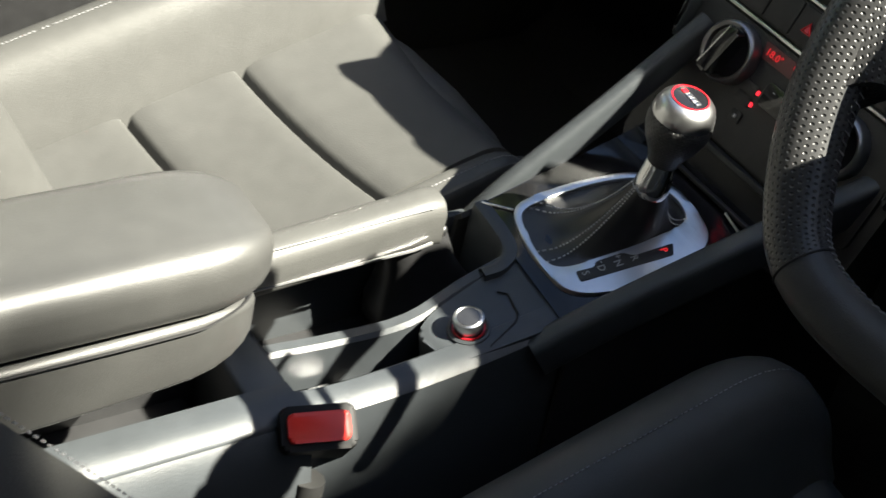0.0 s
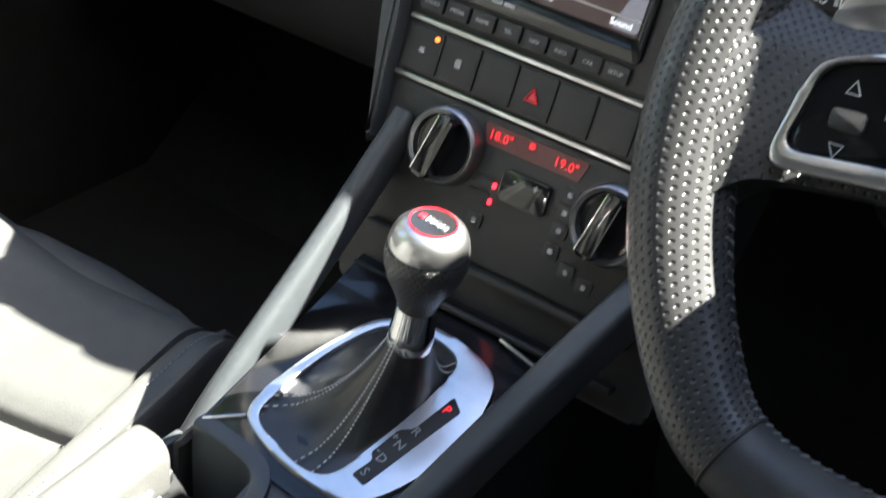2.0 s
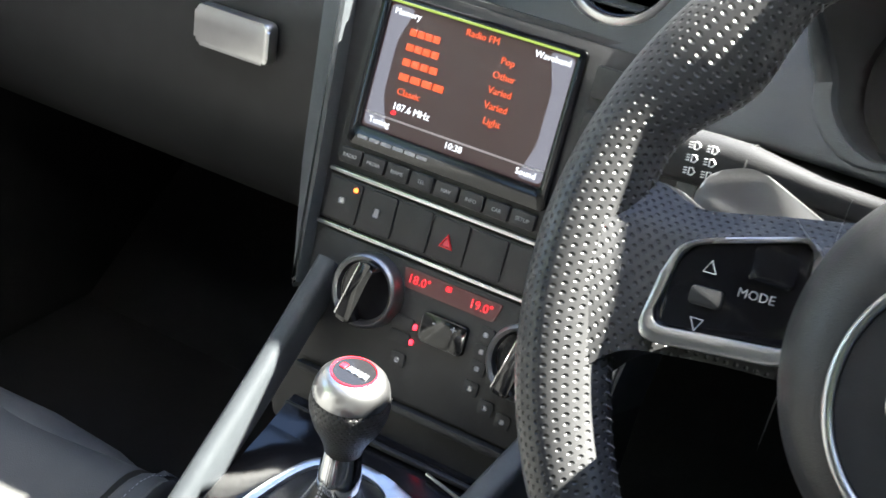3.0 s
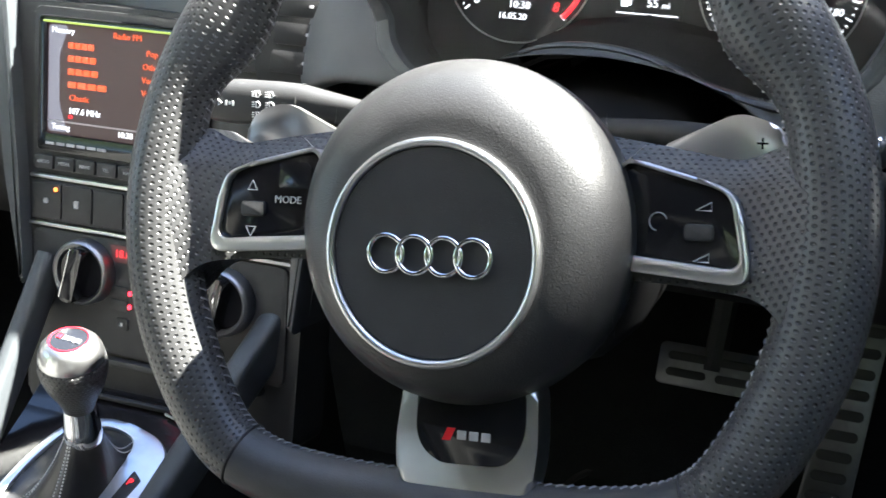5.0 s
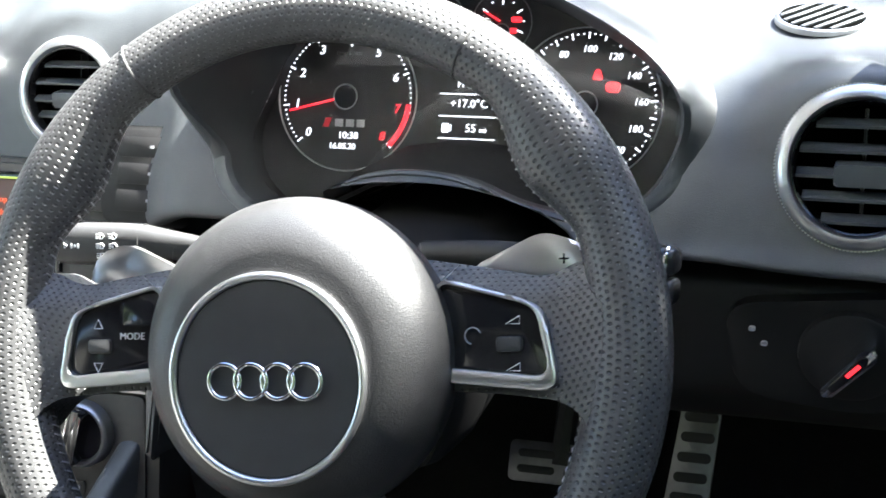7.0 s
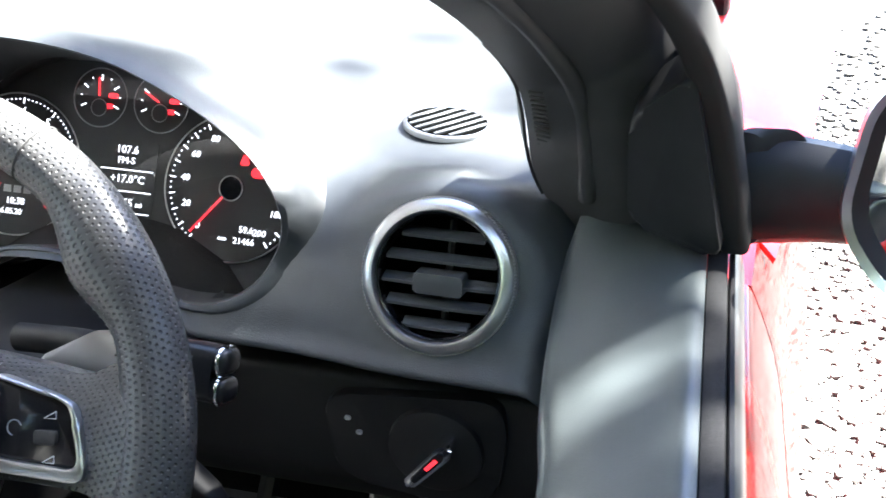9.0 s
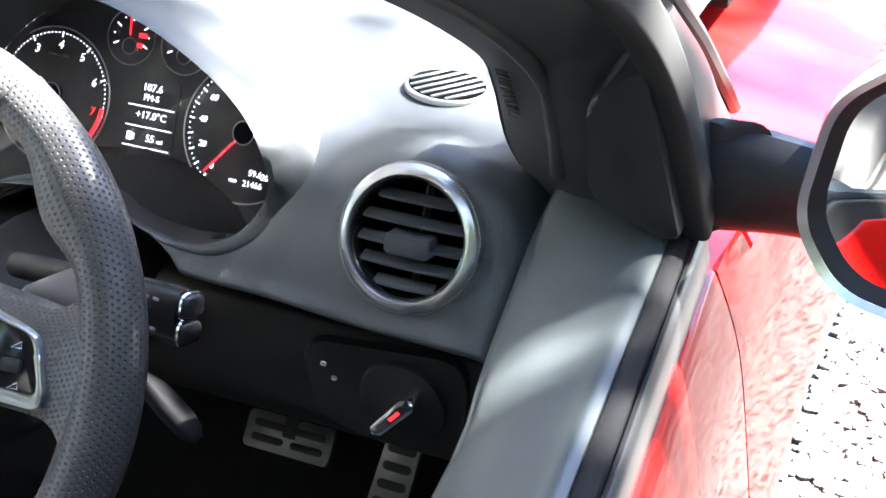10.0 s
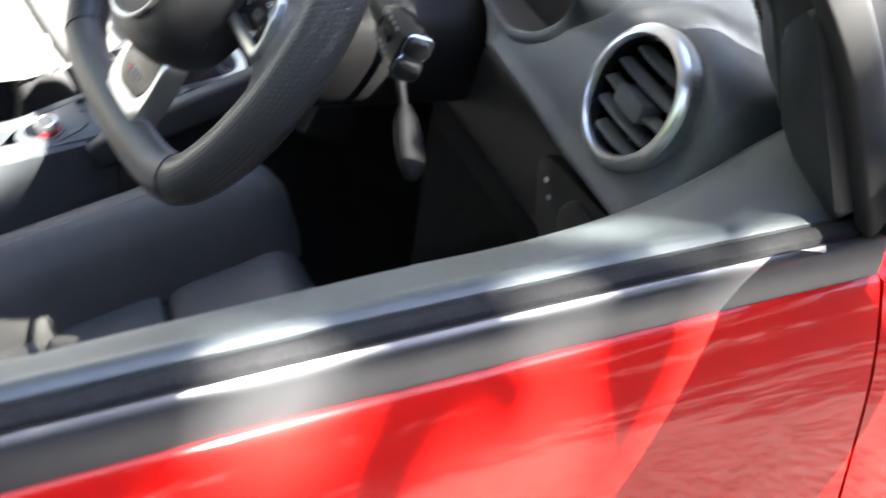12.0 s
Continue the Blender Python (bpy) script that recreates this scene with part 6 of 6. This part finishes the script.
def seat(name, label, x0, sgn, high, wide, half, back, base_at):
    """A sports seat: x0 its middle, sgn +1 where its inner side is to the right; high and wide: its (outer, inner) bolsters."""
    s = thing(name, label, "car seat", base_at)
    ys = [0.205 - 0.0016 * i for i in range(270)]
    rows = []
    for y in ys:
        row = []
        for i in range(29):
            u = i / 28 * 2 - 1
            z = cushion_z(y) - 0.008 * (1 - u * u) + 0.004
            for ysm in (0.055, -0.057):
                d = y - ysm - 0.012 * u * sgn
                z -= 0.011 * math.exp(-(d / 0.0032) ** 2) + 0.005 * math.exp(-(d / 0.013) ** 2) * (1.0 if d > 0 else 0.5)
            z -= 0.034 * max(0.0, (y - 0.155) / 0.05) ** 2.6
            row.append((x0 + u * half, y, z))
        rows.append(row)
    part("centre_panel", slab(rows, 0.01), LEATHER, s, "smooth black leather centre panel")
    part("front_roll", tube([(x0 - half - 0.02, 0.172, 0.445), (x0 - half * 0.6, 0.184, 0.450), (x0, 0.187, 0.451), (x0 + half * 0.6, 0.184, 0.450), (x0 + half + 0.02, 0.172, 0.445)], 0.034, 18, up=(0, 0, 1)), LEATHER, s)
    for sd in (-1, 1):
        k = 1 if sd == sgn else 0
        h, w = high[k], wide[k]
        rows = []
        for j in range(40):
            t = j / 39
            y = 0.205 - 0.45 * t
            nose = math.sqrt(max(0.0, 1 - max(0.0, (0.20 - t) / 0.20) ** 2.4))
            hh = h * (0.12 + 0.88 * nose)
            ww = w * (0.35 + 0.65 * nose)
            cx = x0 + sd * (half - 0.003 + 0.012 * (1 - nose))
            zc = cushion_z(y) - 0.030 * max(0.0, (y - 0.155) / 0.05) ** 2.6 * (1.0 if h < 0.03 else 0.4)
            row = [(cx - sd * 0.004, y, zc - 0.010), (cx + sd * 0.006, y, zc + hh * 0.25), (cx + sd * ww * 0.25, y, zc + hh * 0.80), (cx + sd * ww * 0.48, y, zc + hh), (cx + sd * ww * 0.78, y, zc + hh * 0.86), (cx + sd * ww, y, zc + hh * 0.25), (cx + sd * ww * 1.04, y, zc - 0.06), (cx + sd * ww * 0.92, y, zc - 0.17)]
            rows.append([tuple(q) for q in spline(row, 5)])
        part("bolster", slab(rows, 0.006), LEATHER, s, "raised leather bolster")
        st = bmesh.new()
        for j in range(110):
            t = j / 110 * 38.9
            i = int(t)
            p = Vector(rows[i][16]).lerp(Vector(rows[min(39, i + 1)][16]), t - i)
            q = Vector(rows[i][16]).lerp(Vector(rows[min(39, i + 1)][16]), min(1, t - i + 0.2))
            st = join(st, tube([p + Vector((0, 0, 0.0008)), q + Vector((0, 0, 0.0008))], 0.00042, 5))
        tagged(part("stitching", st, STITCH, s, "grey stitching"), kind="stuff")
    part("seat_base", box(half * 2.6, 0.42, 0.13, (x0, -0.02, 0.290), 0.03), HARD, s)
    rows = []
    (yb, zb), (yt, zt), bw = back
    for j in range(26):
        t = j / 25
        y = yb + (yt - yb) * t
        z = zb + (zt - zb) * t
        row = []
        for i in range(41):
            u = i / 40 * 2 - 1
            bol = min(1.0, max(0.0, (abs(u) - 0.5) / 0.32))
            d = 0.085 * bol * bol * (3 - 2 * bol) - 0.12 * max(0, (abs(u) - 0.80) / 0.20) ** 2
            row.append((x0 + u * (bw - 0.03 * t), y + d * (1 - 0.4 * t) - 0.02 * math.exp(-((t - 0.3) / 0.02) ** 2) * (1 - bol), z + 0.4 * d))
        rows.append(row)
    part("backrest", slab(rows, 0.07), LEATHER, s, "padded leather backrest")
    for col in (4, 36) if sgn < 0 else ():
        st = bmesh.new()
        line = spline([rows[j][col] for j in range(0, 26, 2)], 24)
        for i in range(0, len(line) - 1, 2):
            st = join(st, tube([Vector(line[i]) + Vector((0, 0.002, 0.002)), Vector(line[i + 1]) + Vector((0, 0.002, 0.002))], 0.0005, 5))
        tagged(part("stitching", st, STITCH, s, "grey stitching"), kind="stuff")
    return s


seat("passenger_seat", "black leather sports seat with raised side bolsters, empty", -0.337, 1, (0.085, 0.008), (0.105, 0.038), 0.115, ((-0.25, 0.38), (-0.52, 1.0), 0.23), (-0.337, 0, 0.23))
seat("driver_seat", "black leather driver's seat with stitched bolsters, empty", 0.347, -1, (0.075, 0.075), (0.115, 0.115), 0.150, ((-0.285, 0.46), (-0.72, 1.05), 0.215), (0.347, 0, 0.23))


def glovebox():
    g = thing("glovebox", "black glovebox lid with a silver handle", "glovebox", (-0.4, 0.38, 0.75))
    rows = [[(x, y, z) for y, z in spline([(0.40, 0.815), (0.372, 0.80), (0.366, 0.76), (0.375, 0.68), (0.42, 0.60), (0.50, 0.57)], 4)] for x in (-0.70, -0.6, -0.5, -0.4, -0.3, -0.19)]
    part("lid", slab(rows, 0.006), HARD, g)
    m = facing((-0.280, 0.362, 0.764), 5)
    part("handle", prism(rounded(0.072, 0.032, 0.006), 0.0, 0.010, 0.003), SATIN, g, "satin silver handle", m=m)


glovebox()
mat_ = thing("floor_mat", "black carpet floor mat in the driver's footwell", "floor mat", (0.35, 0.3, 0.23))
part("mat", prism(rounded(0.38, 0.62, 0.05), 0.0, 0.012, 0.004), CARPET, mat_, m=pose(0.36, 0.35, 0.23))
part("edging", tube([(0.36 + x, 0.35 + y, 0.243) for x, y in rounded(0.378, 0.618, 0.05)], 0.004, 6, closed=True), RUBBER, mat_)


# ---- trees across the drive ----
LEAF = material("green_leaf", (0.07, 0.11, 0.03), 0.5, vary=0.5, scale=3)
BARK = material("grey_bark", (0.12, 0.10, 0.08), 0.9, vary=0.4, scale=20, bump=1.0, bump_scale=60)


def tree(x, y, height, seed):
    r = random.Random(seed)
    t = thing("tree", "leafy green tree beside the drive", "tree", (x, y, 0), group="trees beside the drive")
    wood = tube(spline([(x, y, 0), (x + 0.1, y, height * 0.3), (x - 0.05, y + 0.1, height * 0.7), (x, y, height * 0.95)], 4), lambda q: 0.16 * (1 - 0.85 * q), 10, up=(1, 0, 0))
    tips = []
    for i in range(15):
        a, z0 = r.uniform(0, 6.28), height * r.uniform(0.06, 0.75)
        ln = height * r.uniform(0.2, 0.36)
        p = [(x, y, z0), (x + ln * 0.5 * math.cos(a), y + ln * 0.5 * math.sin(a), z0 + ln * 0.25), (x + ln * math.cos(a), y + ln * math.sin(a), z0 + ln * 0.6)]
        wood = join(wood, tube(spline(p, 4), lambda q: 0.05 * (1 - 0.8 * q), 6, up=(0.3, 0.1, 1)))
        tips += [Vector(p[1]), Vector(p[2])]
    part("trunk", wood, BARK, t)
    vs, fs = [], []
    for c in tips + [Vector((x, y, height * q)) for q in (0.25, 0.45, 0.6, 0.75, 0.9)]:
        for k in range(200):
            d = Vector((r.gauss(0, 1), r.gauss(0, 1), r.gauss(0, 0.8))) * height * 0.085
            p = c + d
            e = Euler((r.uniform(0, 6.28), r.uniform(0, 6.28), 0)).to_matrix()
            s = r.uniform(0.06, 0.13)
            b = len(vs)
            vs += [p + e @ Vector(q) * s for q in ((-1, -0.6, 0), (1, -0.6, 0.1), (1.2, 0.6, 0), (-1, 0.6, 0.1))]
            fs.append((b, b + 1, b + 2, b + 3))
    bm = bmesh.new()
    vv = [bm.verts.new(q) for q in vs]
    for f in fs:
        bm.faces.new([vv[i] for i in f])
    tagged(part("crown", bm, LEAF, t, "leafy crown"), kind="stuff")


def added_shade_tree():
    """A tall unseen tree added by the drive; one leafy bough before the sun shades the driver's side."""
    r = random.Random(5)
    t = thing("tree", "tall unseen tree added to shade the driver's side", "tree", (6.4, 2.0, 0), group="trees beside the drive")
    wood = tube(spline([(6.4, 2.0, 0), (6.5, 2.1, 2.2), (6.3, 2.2, 4.6), (6.5, 2.4, 7.2)], 5), lambda q: 0.20 * (1 - 0.8 * q), 12, up=(1, 0, 0))
    across, rise = Vector((math.cos(BEARING), -math.sin(BEARING), 0)), SUN.cross(Vector((math.cos(BEARING), -math.sin(BEARING), 0)))
    rise = rise if rise.z > 0 else -rise
    mid = SUN * 7.0 + across * 1.27 + rise * 0.07
    for i in range(9):
        end = mid + across * r.uniform(-0.9, 0.9) + rise * r.uniform(-0.3, 0.25) + SUN * r.uniform(-0.4, 0.4)
        start = Vector((6.35, 2.15, r.uniform(3.6, 4.6)))
        wood = join(wood, tube(spline([start, start.lerp(end, 0.5) + Vector((0, 0, 0.2)), end], 4), lambda q: 0.05 * (1 - 0.85 * q), 6, up=(0.3, 0.1, 1)))
    part("trunk", wood, BARK, t)
    bm = bmesh.new()

    def leaf(p, size):
        e = Euler((r.uniform(0, 6.28), r.uniform(0, 6.28), 0)).to_matrix()
        bm.faces.new([bm.verts.new(p + e @ Vector(q) * size) for q in ((-1, -0.1, 0), (0, -0.55, 0.1), (1.1, 0, 0), (0, 0.55, 0.1))])

    # leaves of the added bough, set along the sun's rays as a shade
    for k in range(2300):
        a, b, c = r.gauss(0, 1), r.gauss(0, 1), r.gauss(0, 1)
        f = r.uniform(0, 1) ** 0.35 / math.sqrt(a * a + b * b + c * c)
        if b * f < 0.22 and r.random() < 0.62:
            continue
        leaf(mid + across * (1.15 * a * f) + rise * (0.46 * b * f) + SUN * (0.6 * c * f), r.uniform(0.045, 0.09))
    r = random.Random(6)
    for k in range(900):
        a, b = r.uniform(-1, 1), r.uniform(-1, 1)
        if a * a + b * b < 1:
            leaf(SUN * 7.0 + across * (1.07 + 0.78 * a) + rise * (0.46 + 0.32 * b) + SUN * r.uniform(-0.4, 0.4), r.uniform(0.045, 0.085))
    r = random.Random(7)
    for k in range(26):
        c = SUN * 7.0 + across * r.uniform(-0.05, 1.7) - rise * r.uniform(0.22, 1.0) + SUN * r.uniform(-0.6, 0.6)
        for j in range(80):
            leaf(c + Vector((r.gauss(0, 0.11), r.gauss(0, 0.11), r.gauss(0, 0.10))), r.uniform(0.04, 0.075))
    # a sprig of small leaves, added to shade a narrow band
    r = random.Random(8)
    for k in range(240):
        leaf(SUN * 7.0 + across * (0.17 + 0.15 * r.uniform(-1, 1)) + rise * (0.270 + 0.040 * r.uniform(-1, 1)) + SUN * r.uniform(-0.4, 0.3), r.uniform(0.022, 0.04))
    # sparse leaves added to part-shade the right end of the dashboard
    r = random.Random(10)
    for k in range(55):
        leaf(SUN * 7.0 + across * r.uniform(-0.10, 0.30) + rise * r.uniform(0.0, 0.235) + SUN * r.uniform(-0.4, 0.3), r.uniform(0.025, 0.042))
    r = random.Random(9)
    for k in range(46):
        c = mid + across * r.uniform(-0.6, 2.6) - rise * r.uniform(1.0, 3.9) + SUN * r.uniform(-0.6, 1.2)
        for j in range(95):
            leaf(c + Vector((r.gauss(0, 0.15), r.gauss(0, 0.15), r.gauss(0, 0.12))), r.uniform(0.045, 0.085))
    # clumps added to shade the ground that the door paint mirrors
    for k in range(24):
        c = SUN * 7.0 + across * r.gauss(-0.70, 0.60) - rise * r.uniform(2.1, 4.0) + SUN * r.uniform(-0.5, 0.8)
        for j in range(85):
            leaf(c + Vector((r.gauss(0, 0.17), r.gauss(0, 0.17), r.gauss(0, 0.12))), r.uniform(0.05, 0.09))
    for k in range(3000):
        p = Vector((6.5, 2.4, 6.6)) + Vector((r.gauss(0, 0.75), r.gauss(0, 0.75), r.gauss(0, 0.8)))
        leaf(p, r.uniform(0.07, 0.13))
    tagged(part("crown", bm, LEAF, t, "leafy crown"), kind="stuff")


added_shade_tree()
# the first seven are unseen trees, added to hold back fill light from the sky
for k, (tx, ty, th) in enumerate(((4.9, -2.6, 5.6), (5.4, -5.4, 6.2), (4.6, -8.2, 6.0), (-6.5, -5.0, 6.5), (-7.0, 1.0, 6.0), (1.5, -9.0, 7.0), (-2.5, -9.5, 7.0), (7.4, -1.8, 5.0), (8.2, 0.8, 5.6), (7.4, 3.4, 5.2), (8.4, 5.8, 6.0), (7.6, 8.4, 5.4), (9.0, 11.2, 6.2), (8.0, 14.2, 5.8), (11.2, 3.0, 6.6), (11.4, 8.0, 6.8))):
    tree(tx, ty, th, 11 + k)
